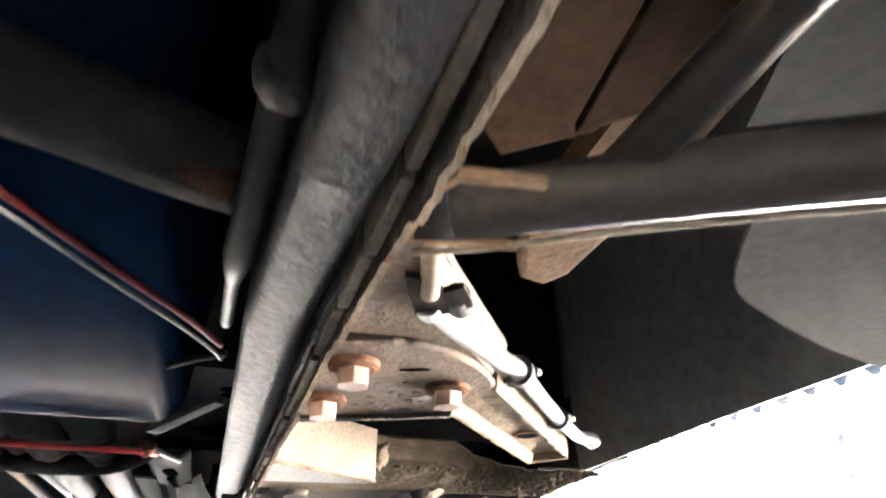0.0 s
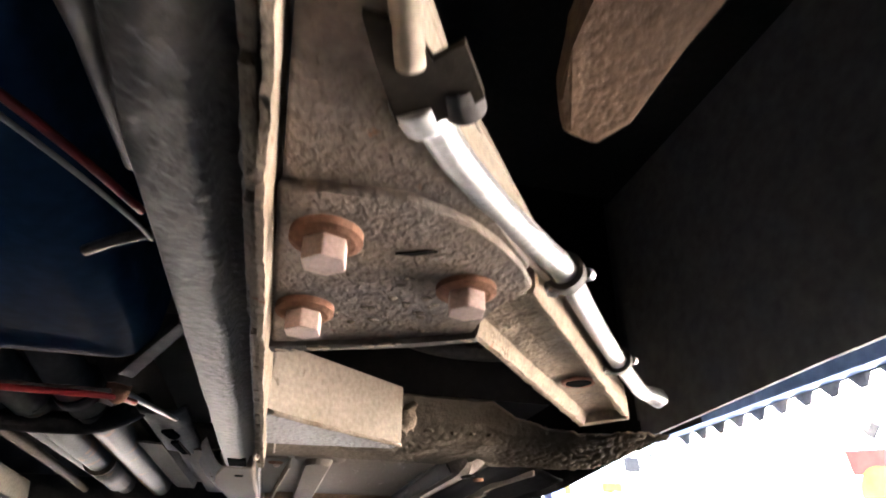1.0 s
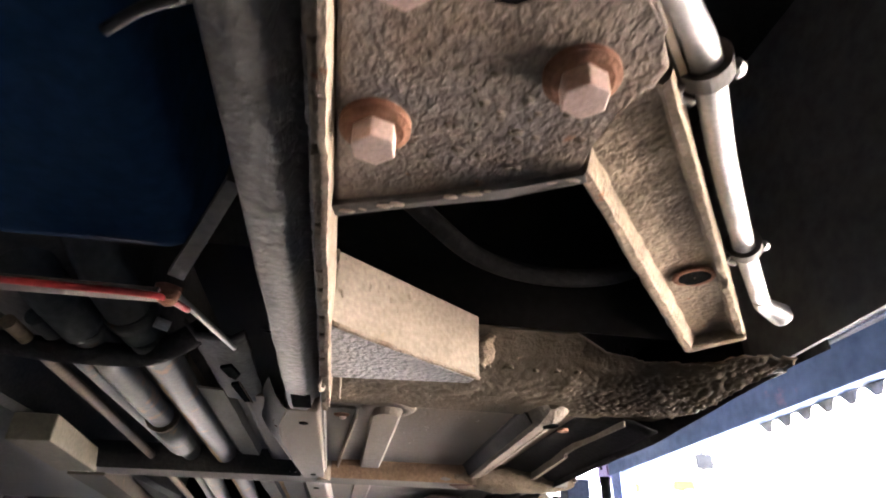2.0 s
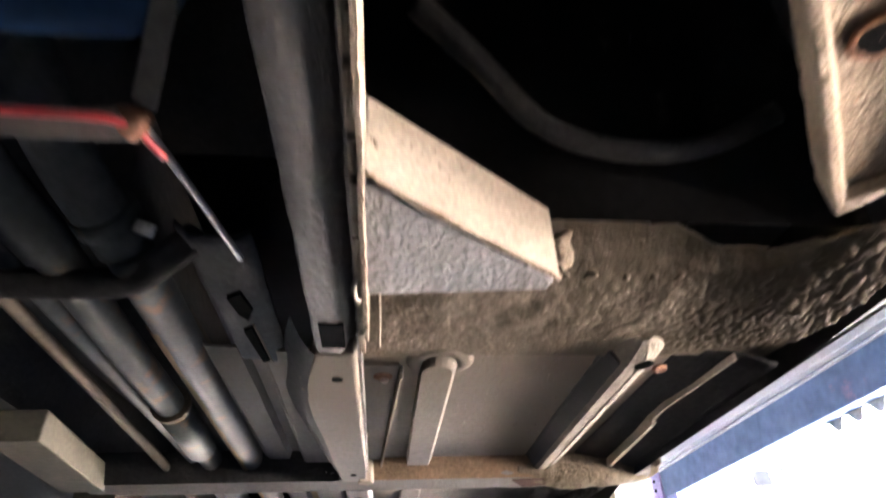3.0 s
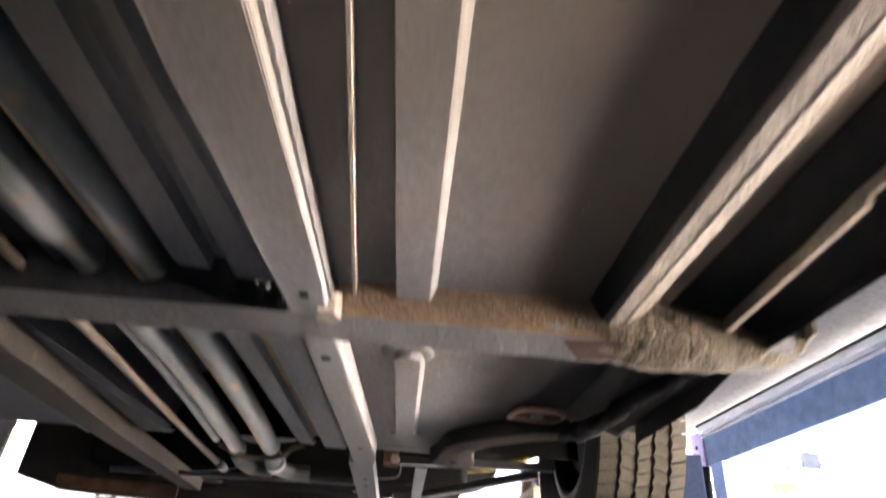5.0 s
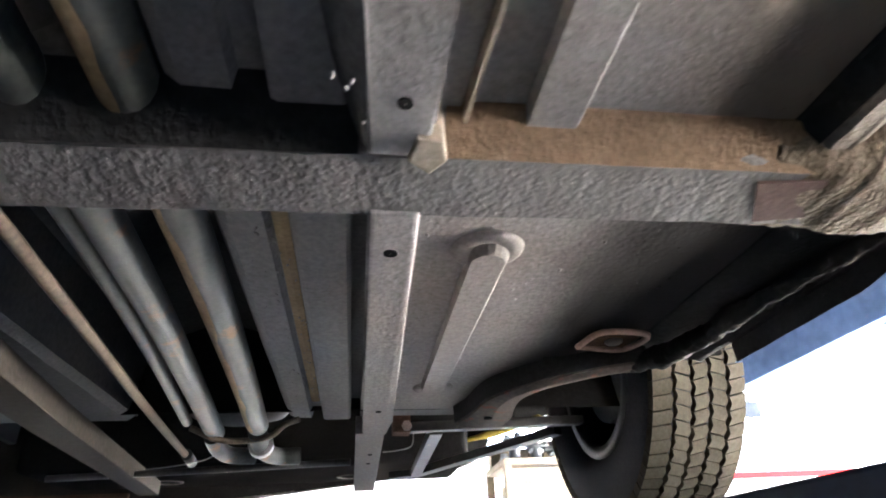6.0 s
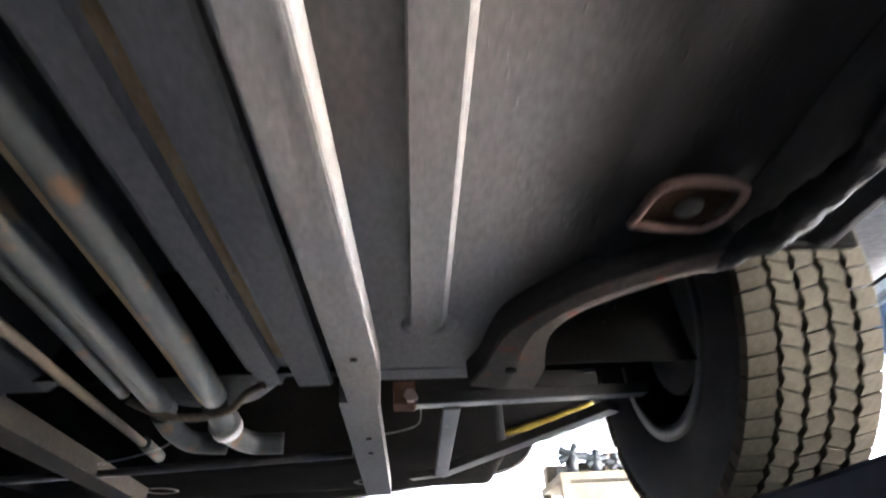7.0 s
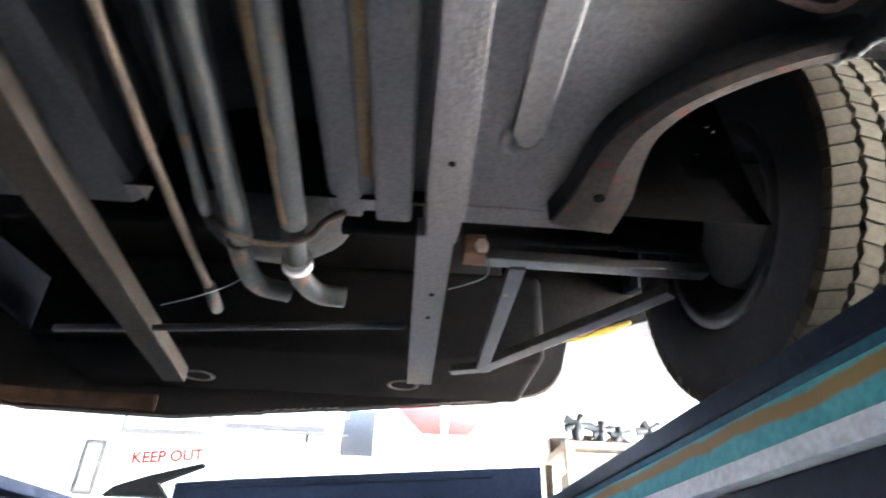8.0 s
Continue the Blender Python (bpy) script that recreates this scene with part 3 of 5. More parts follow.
rail_bm = roughen(sheet([(x, z) for x, z in rail_outline[:7]], -0.1, 1.364, 0.03, axis="y", steps=60), 0.0009, 24)
for v in rail_bm.verts:
    v.co.x += front_shift(v.co.y)
rail = part("frame_rail", rail_bm, rail_coat, car, "undercoated steel frame rail with a welded flange", smooth=True)
part("rail_wall", prism([(0.3145, 1.30), (0.3145, 0.64), (0.3665, -0.1), (0.3685, -0.1), (0.3165, 0.64), (0.3165, 1.30)], 1.762, 1.84), rail_coat, rail)
for k, (xa, xb, dz) in enumerate(((0.3545, 0.3575, 0.002), (0.3625, 0.366, 0.0))):
    f_bm = bmesh.new()
    steps = 520 if k == 0 else 380
    va, vb, vc, vd = [], [], [], []
    for i in range(steps + 1):
        y = -0.1 + (1.975 if k == 0 else 1.40) * i / steps
        calm = 1.0 if y < 1.3 else 0.25
        wob = calm * 0.0013 * noise.noise(Vector((y * 14, k * 7.3, 0))) + 0.0013 * noise.noise(Vector((y * 95, k, 3)))
        lift = calm * (0.0012 * noise.noise(Vector((y * 18, k * 3.1, 5))) + 0.0019 * noise.noise(Vector((y * 130, k * 3.1, 9))) - (0.003 if noise.noise(Vector((y * 22, 4.4, 1))) > 0.42 else 0.0))
        lo = (1.7515 if k else 1.764) + dz + lift
        wob += front_shift(y) * 0.5
        va.append(f_bm.verts.new((xa + wob, y, lo)))
        vb.append(f_bm.verts.new((xb + wob, y, lo)))
        vc.append(f_bm.verts.new((xb, y, PAN + 0.02)))
        vd.append(f_bm.verts.new((xa, y, PAN + 0.02)))
    for i in range(steps):
        for p, q in ((va, vb), (vb, vc), (vc, vd), (vd, va)):
            f_bm.faces.new((p[i], p[i + 1], q[i + 1], q[i]))
    f_bm.faces.new((va[0], vb[0], vc[0], vd[0]))
    f_bm.faces.new((va[-1], vb[-1], vc[-1], vd[-1]))
    part("weld_flange", f_bm, sealer if k else rail_coat, rail, "tan sealer-coated welded flange" if k else "")
weld = bmesh.new()  # sealer between the two flanges
y = 0.40
while y < 1.30:
    long = random.uniform(0.02, 0.08)
    join(weld, roughen(box(0.357, 0.363, y, y + long, 1.7535 + random.uniform(0, 0.004), 1.775, 0.002), 0.0014, 70))
    y += long + random.uniform(0.002, 0.010)
tagged(part("sealer_seam", weld, sealer, rail), kind="stuff")

# the rail goes on under the floor: a wider overlapping shoe, then a plain channel to the rear
shoe = [(0.313, 1.338), (0.353, 1.338), (0.355, 1.80), (0.354, 1.885), (0.312, 1.885), (0.308, 1.76), (0.302, 1.62), (0.295, 1.54), (0.295, 1.47), (0.302, 1.40)]
part("rail_shoe", roughen(prism(shoe, 1.755, PAN, 0.0045, seg=3), 0.0012, 40), undercoat, rail, "overlapping rail section with small holes")
flank = bmesh.new()
low = [(0.313, 1.342), (0.303, 1.40), (0.297, 1.44), (0.2965, 1.50), (0.2965, 1.54), (0.303, 1.62), (0.309, 1.76), (0.313, 1.88)]
high = [(0.288, 1.325), (0.276, 1.375), (0.269, 1.442), (0.260, 1.50), (0.259, 1.55), (0.263, 1.62), (0.281, 1.797), (0.300, 1.885)]
grid_rows = []
for t in np.linspace(0, 1, 6):
    row = []
    for p, q in zip(smooth_line([(*p, 0) for p in low], 4), smooth_line([(*p, 0) for p in high], 4)):
        row.append(flank.verts.new((p.x + (q.x - p.x) * t, p.y + (q.y - p.y) * t, 1.757 + 0.034 * t ** 1.6)))
    grid_rows.append(row)
for r1, r2 in zip(grid_rows, grid_rows[1:]):
    for k in range(len(r1) - 1):
        flank.faces.new((r1[k], r1[k + 1], r2[k + 1], r2[k]))
part("shoe_flank", roughen(flank, 0.0006, 40), undercoat_shaded, rail, "sloping side of the rail section, coloured dark as shaded", smooth=True)
part("rail_opening", box(0.322, 0.3445, 1.272, 1.322, 1.7546, 1.7575, 0.0008), void, rail, "square dark access hole")
rear_rail = part("rear_rail", roughen(prism([(0.314, 1.955), (0.357, 1.955), (0.378, 2.68), (0.372, 2.80), (0.322, 2.80), (0.324, 2.70)], 1.755, PAN + 0.002, 0.006, seg=3), 0.0008, 40), undercoat, car, "undercoated floor rail running to the rear")
part("rail_tail", sheet([(2.78, 1.755), (3.0, 1.744), (3.2, 1.733), (3.40, 1.722)], 0.311, 0.368, 0.035, steps=2), undercoat, rear_rail)
for x, y, z, r in ((0.332, 1.402, 1.7535, 0.006), (0.334, 1.83, 1.7535, 0.005), (0.336, 2.022, 1.7535, 0.0065), (0.349, 2.60, 1.7535, 0.005), (0.344, 2.96, 1.7445, 0.005), (0.342, 3.05, 1.740, 0.005)):
    h = lathe([(0.0, 0.0005), (0.0, r), (0.004, r)], (x, y, z), "z", 16)
    part("rail_hole", h, void, rail if y < 1.9 else rear_rail)

# far frame rail
far_front = [(-0.055, 1.60), (-0.12, 1.60), (-0.155, 1.90), (-0.085, 1.90)]
far_back = [(-0.087, 1.955), (-0.160, 1.955), (-0.24, 2.66), (-0.325, 3.57), (-0.268, 3.57), (-0.178, 2.66)]
far = part("frame_rail", roughen(prism(far_front, 1.750, PAN, 0.003), 0.001, 40), cream_coat, car, "dusty far frame rail")
part("rail_tail", roughen(prism(far_back, 1.752, PAN, 0.003), 0.001, 40), far_coat, far, "dark rear run of the far frame rail")
# cross member under the floor
cross = bmesh.new()
n_x = 60
rows = []
prof = [(1.866, PAN + 0.006), (1.885, 1.768), (1.891, 1.760), (1.962, 1.757), (1.970, 1.764), (1.974, PAN + 0.004)]
for i in range(n_x + 1):
    x = -0.13 + (0.87 + 0.13) * i / n_x
    y_in = 0.01 * (0.3 - x)
    rows.append([cross.verts.new((x, y + y_in + 0.0015 * noise.noise(Vector((x * 30, y * 40, 0))), z + 0.0018 * noise.noise(Vector((x * 26, y * 50, 3))))) for y, z in prof])
for a, b in zip(rows, rows[1:]):
    for k in range(len(prof) - 1):
        cross.faces.new((a[k], a[k + 1], b[k + 1], b[k]))
    cross.faces.new((a[-1], a[0], b[0], b[-1]))
cross.faces.new(rows[0])
cross.faces.new(rows[-1])
cross_member = part("cross_member", cross, cross_coat, car, "cross member with thick undercoating and a rusty front face")
# shade on the left front face, put on as a black sheet
part("shaded_face", roughen(sheet([(1.858, PAN + 0.012), (1.8825, 1.769), (1.8875, 1.7605)], -0.13, 0.306, -0.002, steps=24), 0.0006, 40), tar_shade, cross_member, "front face with its shade coloured black")
part("rusty_face", roughen(sheet([(1.8645, PAN), (1.8835, 1.7675), (1.8875, 1.7605)], 0.366, 0.70, -0.002, steps=24), 0.0006, 40), rust_face, cross_member, "orange-brown rusted front face")
mud_bm = sheet([(1.858, 1.802), (1.869, 1.778), (1.878, 1.762), (1.887, 1.754), (1.912, 1.752), (1.94, 1.752), (1.965, 1.754), (1.975, 1.80)], 0.62, 0.885, 0.004, steps=60)
for v in mud_bm.verts:
    v.co.z += 0.009 * (1 - min(1.0, (v.co.x - 0.62) / 0.10)) + 0.010 * max(0.0, (v.co.x - 0.74) / 0.145) ** 2
part("muddy_end", roughen(roughen(mud_bm, 0.003, 34), 0.002, 90), mud_cake, cross_member, "mud-caked end", smooth=True)
part("end_flange", prism([(0.876, 1.852), (0.880, 1.850), (0.900, 1.93), (0.895, 1.934)], 1.770, 1.800, 0.001), tan_coat, cross_member)
part("scraped_patch", prism([(0.615, 1.90), (0.672, 1.893), (0.690, 1.945), (0.645, 1.955)], 1.7562, 1.759, 0.0002), faded_rust, cross_member, "scraped reddish patch")
part("folded_tab", roughen(prism([(0.344, 1.858), (0.362, 1.862), (0.367, 1.882), (0.356, 1.898), (0.340, 1.884)], 1.751, 1.79, 0.002), 0.001, 50), tan_coat, cross_member, "pale folded rail tab")

# channel beside the sill, sill and wheel-arch edge
def sill_channel():
    """A pressed channel with two facets and a crest, rounded at its front end."""
    bm = bmesh.new()
    cut = [(-0.034, -0.004), (-0.031, 0.003), (-0.022, 0.022), (-0.018, 0.0265), (-0.002, 0.0243), (0.001, 0.0250), (0.005, 0.0220), (0.020, 0.014), (0.030, 0.004), (0.034, -0.004)]
    rows = []
    for k in range(71):
        y = 1.368 + 0.50 * (k / 70) ** 1.3
        nose = min(1.0, math.sqrt(max(0.0, 1 - (1 - min(1.0, (y - 1.366) / 0.035)) ** 2)))
        cx = 0.671 + 0.004 * (y - 1.4) / 0.45
        row = []
        for dx, dz in cut:
            p = Vector((cx + dx * nose, y, PAN + 0.002 - dz * nose))
            lump = noise.noise(p * 60) * 0.0012 + noise.noise(p * 150) * (0.0012 if abs(dx) < 0.02 else 0.0004)
            row.append(bm.verts.new(p + Vector((0.4 * lump, 0, lump))))
        rows.append(row)
    for a, b in zip(rows, rows[1:]):
        for k in range(len(cut) - 1):
            bm.faces.new((a[k], a[k + 1], b[k + 1], b[k]))
    return bm


part("sill_channel", sill_channel(), channel_coat, car, "raised dusty channel beside the sill")
# the shadow along the channel's inner side, built as a black strip
shade_bm = bmesh.new()
rows = []
for k in range(40):
    y = 1.402 + 0.466 * k / 39
    cx = 0.671 + 0.004 * (y - 1.4) / 0.45
    rows.append([shade_bm.verts.new((cx + dx + 0.001 * noise.noise(Vector((y * 40, dx * 90, 0))), y, PAN + 0.002 - dz)) for dx, dz in ((-0.040, 0.0), (-0.039, 0.0030), (-0.0362, 0.004), (-0.0335, 0.007), (-0.0245, 0.0225), (-0.020, 0.0))])
for r1, r2 in zip(rows, rows[1:]):
    for k in range(6):
        shade_bm.faces.new((r1[k], r1[(k + 1) % 6], r2[(k + 1) % 6], r2[k]))
shade_bm.faces.new(rows[0])
shade_bm.faces.new(rows[-1])
part("channel_shade", shade_bm, tar_shade, car, "black strip in place of the channel's shadow")
part("channel_slot", prism([(0.661, 1.398), (0.676, 1.386), (0.682, 1.389), (0.678, 1.400), (0.666, 1.409)], 1.7665, 1.7705, 0.001), void, car)
sill = part("sill", sheet([(0.726, PAN + 0.0005), (0.765, PAN - 0.006), (0.80, 1.782), (0.826, 1.771), (0.8345, 1.769)], 1.40, 2.38, 0.004, axis="y", steps=30, rough=0.003), tar_shade, car, "black-coated sill underside", smooth=True)
side_bm = sheet([(0.836, 1.90), (0.837, 1.80), (0.838, 1.766), (0.8385, 1.761)], 1.14, 2.30, -0.0025, axis="y", steps=60)
for v in side_bm.verts:
    k = min(1.0, max(0.0, (1.42 - v.co.y) / 0.20))
    deep = min(1.0, max(0.0, (v.co.y - 1.96) / 0.1))
    v.co += Vector((0.08 * k, 0, 0.053 * k - (0.016 * deep if v.co.z < 1.79 else 0)))
part("sill_side", roughen(side_bm, 0.0012, 18), tar_shade, sill, "black outer sill panel")
part("sill_front", sheet([(0.80, 1.802), (0.86, 1.804), (0.922, 1.808)], 1.22, 1.45, 0.004, axis="y", steps=10, rough=0.003), tar_shade, sill)
part("drip_strip", roughen(prism([(0.784, 1.40), (0.7865, 1.40), (0.7745, 1.575), (0.7765, 1.62), (0.7715, 1.62), (0.7708, 1.575)], 1.776, 1.792), 0.0015, 22), tan_coat, sill, "pale bent edge strip")
part("drip_strip", roughen(prism([(0.7715, 1.62), (0.7775, 1.62), (0.785, 1.72), (0.794, 1.87), (0.786, 1.87), (0.7775, 1.72)], 1.770, 1.792), 0.002, 30), tan_coat, sill, "pale bent edge strip")
arch = bmesh.new()
arch_l = smooth_line([(0.505, 2.725, 1.757), (0.520, 2.655, 1.757), (0.530, 2.56, 1.757), (0.552, 2.505, 1.758), (0.60, 2.447, 1.760), (0.672, 2.400, 1.764), (0.74, 2.37, 1.766)], 5)
arch_r = smooth_line([(0.597, 2.735, 1.752), (0.598, 2.66, 1.751), (0.594, 2.57, 1.750), (0.604, 2.52, 1.750), (0.638, 2.476, 1.751), (0.69, 2.432, 1.753), (0.75, 2.41, 1.756)], 5)
rows = []
for k, (p, q) in enumerate(zip(arch_l, arch_r)):
    q = p.lerp(q, max(0.55, 1.0 - 0.035 * max(0, k - 6)))
    m = p.lerp(q, 0.5) - Vector((0, 0, 0.003))
    rows.append([arch.verts.new(v) for v in (p + Vector((0, 0, 0.04)), p, m, q, q + Vector((0, 0, 0.06)))])
for r1, r2 in zip(rows, rows[1:]):
    for k in range(4):
        arch.faces.new((r1[k], r1[k + 1], r2[k + 1], r2[k]))
arch.faces.new(rows[0])
arch_edge = part("arch_reinforcement", arch, arch_coat, car, "brown-patched reinforcement along the wheel arch")
# the dark shadow line inside the arch, built as a black strip
wall_bm = bmesh.new()
rows = [[wall_bm.verts.new(v) for v in ((p.x - 0.030, p.y - 0.022, PAN + 0.005), (p.x - 0.004, p.y - 0.003, PAN + 0.001), (p.x - 0.003, p.y - 0.002, p.z + 0.003), (p.x + 0.004, p.y, p.z + 0.003), (p.x + 0.004, p.y, PAN + 0.005))] for p in arch_l]
for r1, r2 in zip(rows, rows[1:]):
    for k in range(5):
        wall_bm.faces.new((r1[k], r1[(k + 1) % 5], r2[(k + 1) % 5], r2[k]))
wall_bm.faces.new(rows[0])
wall_bm.faces.new(rows[-1])
part("arch_shade", roughen(wall_bm, 0.0008, 30), tar_shade, arch_edge, "black strip in place of the shadow along the arch")
part("arch_hole", lathe([(0, 0.0005), (0, 0.008), (0.004, 0.008)], (0.553, 2.648, 1.7495), "z", 16), void, arch_edge)
seal_bm = tube([(0.812, 1.985, 1.768), (0.792, 2.06, 1.767), (0.778, 2.16, 1.766), (0.770, 2.26, 1.766), (0.756, 2.34, 1.766), (0.725, 2.405, 1.772)], 0.012, 20, 40, radii=[0.008, 0.011, 0.009, 0.013, 0.015, 0.017, 0.012])
part("sealed_sill_end", roughen(roughen(seal_bm, 0.005, 40), 0.0025, 130), tar_shade, car, "lumpy black sealer on the sill end", smooth=True)

# square plug in the floor
rim_pts = [(0.626, 2.345), (0.700, 2.356), (0.712, 2.296), (0.642, 2.286)]
plug = part("floor_plug", prism([(0.628, 2.343), (0.698, 2.353), (0.709, 2.298), (0.644, 2.289)], 1.782, 1.786, 0.001), brown_plate, pan, "four-cornered floor plug with a rusty rim")
part("plug_rim", tube([(x, y, 1.781) for x, y in (rim_pts + rim_pts[:1])], 0.0045, 8, 5), rim_rust, car)
part("plug_button", dome((0.672, 2.322, 1.782), 0.013, 0.006), dark_steel, car)

# tunnel edge strip with slots beside the exhaust
strip = part("tunnel_flange", roughen(sheet([(0.212, 1.802), (0.226, 1.788), (0.262, 1.785), (0.274, 1.792)], 1.19, 1.425, 0.006, axis="y", steps=30), 0.0015, 30), undercoat_shaded, car, "tunnel edge flange with slots", smooth=True)
part("slot", prism([(0.241, 1.345), (0.251, 1.336), (0.256, 1.420), (0.248, 1.424)], 1.7825, 1.7865, 0.001), void, strip)
part("slot", prism([(0.238, 1.278), (0.252, 1.268), (0.258, 1.300), (0.250, 1.322), (0.243, 1.310)], 1.7825, 1.7865, 0.001), void, strip)
part("slot_lip", tube([(0.2535, 1.33, 1.7825), (0.256, 1.37, 1.7822), (0.2585, 1.422, 1.7825)], 0.0013, 6), undercoat, strip)
# ---- exhaust and lines ----
ex = part("exhaust_pipe", tube([(0.168, 1.22, 1.80), (0.168, 1.30, 1.797), (0.160, 1.70, 1.796), (0.150, 2.1, 1.795), (0.133, 2.5, 1.79), (0.118, 2.80, 1.78)], 0.0205, wobble=0.012), pipe_steel, car, "grey steel exhaust pipe")
ex2 = part("exhaust_pipe", tube([(0.105, 1.22, 1.802), (0.100, 1.4, 1.798), (0.092, 1.80, 1.796), (0.075, 2.2, 1.793), (0.045, 2.6, 1.788), (0.025, 2.86, 1.78)], 0.019, wobble=0.012), pipe_steel, car, "grey steel exhaust pipe with a sleeve")
part("sleeve", tube([(0.098, 1.60, 1.797), (0.089, 1.80, 1.795)], 0.0235, steps=1), pipe_steel, ex2)
part("seam_band", tube([(0.098, 1.595, 1.797), (0.0975, 1.605, 1.797)], 0.0255, steps=1), pipe_brown, ex2)
def crust(points, r, a0, a1, mat, parent, label):
    """A thin ragged shell over part of a pipe's round, following its line."""
    bm = bmesh.new()
    line = smooth_line(points, 14)
    rows = []
    for i, c in enumerate(line):
        way = (line[min(i + 1, len(line) - 1)] - line[max(i - 1, 0)]).normalized()
        side = way.cross(Vector((0, 0, 1))).normalized()
        up = side.cross(way).normalized()
        swing = 16 * noise.noise(c * 13) + 9 * noise.noise(c * 45)
        row = []
        for k in range(6):
            a = radians(a0 + (a1 - a0) * k / 5 + swing * (1 if k in (0, 5) else 0.5))
            thick = r + (0.0006 if 0 < k < 5 else -0.0006)
            row.append(bm.verts.new(c + thick * (math.cos(a) * side + math.sin(a) * up)))
        rows.append(row)
    for p, q in zip(rows, rows[1:]):
        for k in range(5):
            bm.faces.new((p[k], p[k + 1], q[k + 1], q[k])).smooth = True
    return part("rust_crust", bm, mat, parent, label)


crust([(0.167, 1.34, 1.7968), (0.160, 1.70, 1.796), (0.150, 2.1, 1.795), (0.133, 2.5, 1.79), (0.119, 2.78, 1.7806)], 0.0212, 200, 254, rust_tan, ex, "tan rust along the pipe")
part("brake_line", tube([(0.066, 1.2, 1.800), (0.058, 1.9, 1.797), (0.03, 2.35, 1.793), (-0.018, 2.80, 1.79)], 0.010), pipe_steel, car, "thin steel line")
part("fuel_line", tube([(0.043, 1.2, 1.792), (0.025, 1.65, 1.788), (0.006, 2.06, 1.780), (-0.045, 2.65, 1.775), (-0.073, 3.08, 1.768)], 0.0075), pipe_brown, car, "thin brown fuel line")
part("line_end", tube([(-0.066, 3.02, 1.768), (-0.076, 3.12, 1.767)], 0.012, steps=1), pipe_steel, car)
hanger = part("exhaust_hanger", tube([(-0.01, 2.80, 1.778), (0.04, 2.83, 1.760), (0.10, 2.83, 1.757), (0.145, 2.81, 1.762), (0.170, 2.785, 1.776), (0.20, 2.77, 1.784)], 0.006, 10), pipe_brown, car, "bent exhaust hanger")
part("exhaust_bend", tube([(0.115, 2.82, 1.772), (0.112, 2.90, 1.760), (0.118, 2.95, 1.755), (0.14, 3.00, 1.755), (0.185, 3.015, 1.757)], 0.019), pipe_steel, car, "exhaust elbow")
part("exhaust_bend", tube([(0.020, 2.86, 1.775), (0.022, 2.92, 1.762), (0.036, 2.98, 1.757), (0.085, 3.01, 1.758)], 0.018), pipe_steel, car, "exhaust elbow")
part("elbow_clamp", tube([(0.114, 2.885, 1.762), (0.1135, 2.905, 1.759)], 0.026, steps=1), silver, car, "shiny clamp")

# header pipes coming down to the collector at the front of the tunnel
part("header_pipe", tube([(0.115, 1.06, 1.93), (0.125, 1.09, 1.87), (0.145, 1.14, 1.825), (0.166, 1.22, 1.80)], 0.022), shield_grey, car, "header down-pipe")
part("header_pipe", tube([(0.045, 1.07, 1.93), (0.055, 1.10, 1.87), (0.078, 1.15, 1.825), (0.103, 1.23, 1.802)], 0.022), shield_grey, car, "header down-pipe")
coll = part("gearbox_support", tube([(-0.12, 1.29, 1.81), (0.02, 1.262, 1.790), (0.08, 1.255, 1.783), (0.16, 1.25, 1.783), (0.20, 1.222, 1.788), (0.228, 1.205, 1.80)], 0.013, 12), tar_shade, car, "curved gearbox support bar")
part("pipe_clamp", tube([(0.157, 1.185, 1.812), (0.160, 1.200, 1.808)], 0.0265, steps=1), pipe_steel, car)
part("clamp_bolt", tube([(0.184, 1.19, 1.80), (0.198, 1.195, 1.797)], 0.006, 8, steps=1), silver, car)

# ---- engine sump and front left ----
sump_bm = bmesh.new()
bmesh.ops.create_cube(sump_bm, size=1)
for v in sump_bm.verts:
    lo = v.co.z < 0
    v.co = Vector((0.02 + v.co.x * (0.495 if lo else 0.52), 0.79 + v.co.y * (0.45 if lo else 0.49), 1.784 if lo else 2.00))
bmesh.ops.bevel(sump_bm, geom=sump_bm.edges[:], offset=0.03, segments=6, affect="EDGES", profile=0.5)
sump = part("engine_sump", sump_bm, engine_blue, car, "glossy blue-painted engine sump", smooth=True)
part("engine_block", box(-0.26, 0.27, 0.15, 1.0, 1.99, 2.3, 0.02), dark_steel, car, "dark engine block")
part("gearbox", tube([(0.02, 0.95, 1.96), (0.02, 1.3, 1.95), (0.02, 1.9, 1.93)], 0.12, 20, radii=[0.16, 0.12, 0.08]), dark_steel, car, "dark gearbox above the tunnel")
part("front_cross_member", roughen(tube([(-0.30, 0.34, 1.815), (0.0, 0.455, 1.812), (0.20, 0.533, 1.81), (0.31, 0.572, 1.81)], 0.021, 14), 0.002, 20), dark_steel, car, "dark front cross member")
link = part("stay_rod", tube([(0.320, 0.43, 1.812), (0.316, 0.475, 1.797), (0.313, 0.525, 1.786), (0.308, 0.587, 1.776), (0.306, 0.62, 1.776), (0.304, 0.70, 1.785)], 0.009, radii=[0.006, 0.008, 0.008, 0.008, 0.004, 0.004]), arm_paint, car, "grey stay rod beside the rail")
part("bush", tube([(0.276, 0.553, 1.800), (0.300, 0.560, 1.797)], 0.009, steps=1), rust, car, "rusty bush")
part("ball_joint", dome((0.317, 0.485, 1.800), 0.014, 0.016, sides=20), arm_paint, car)
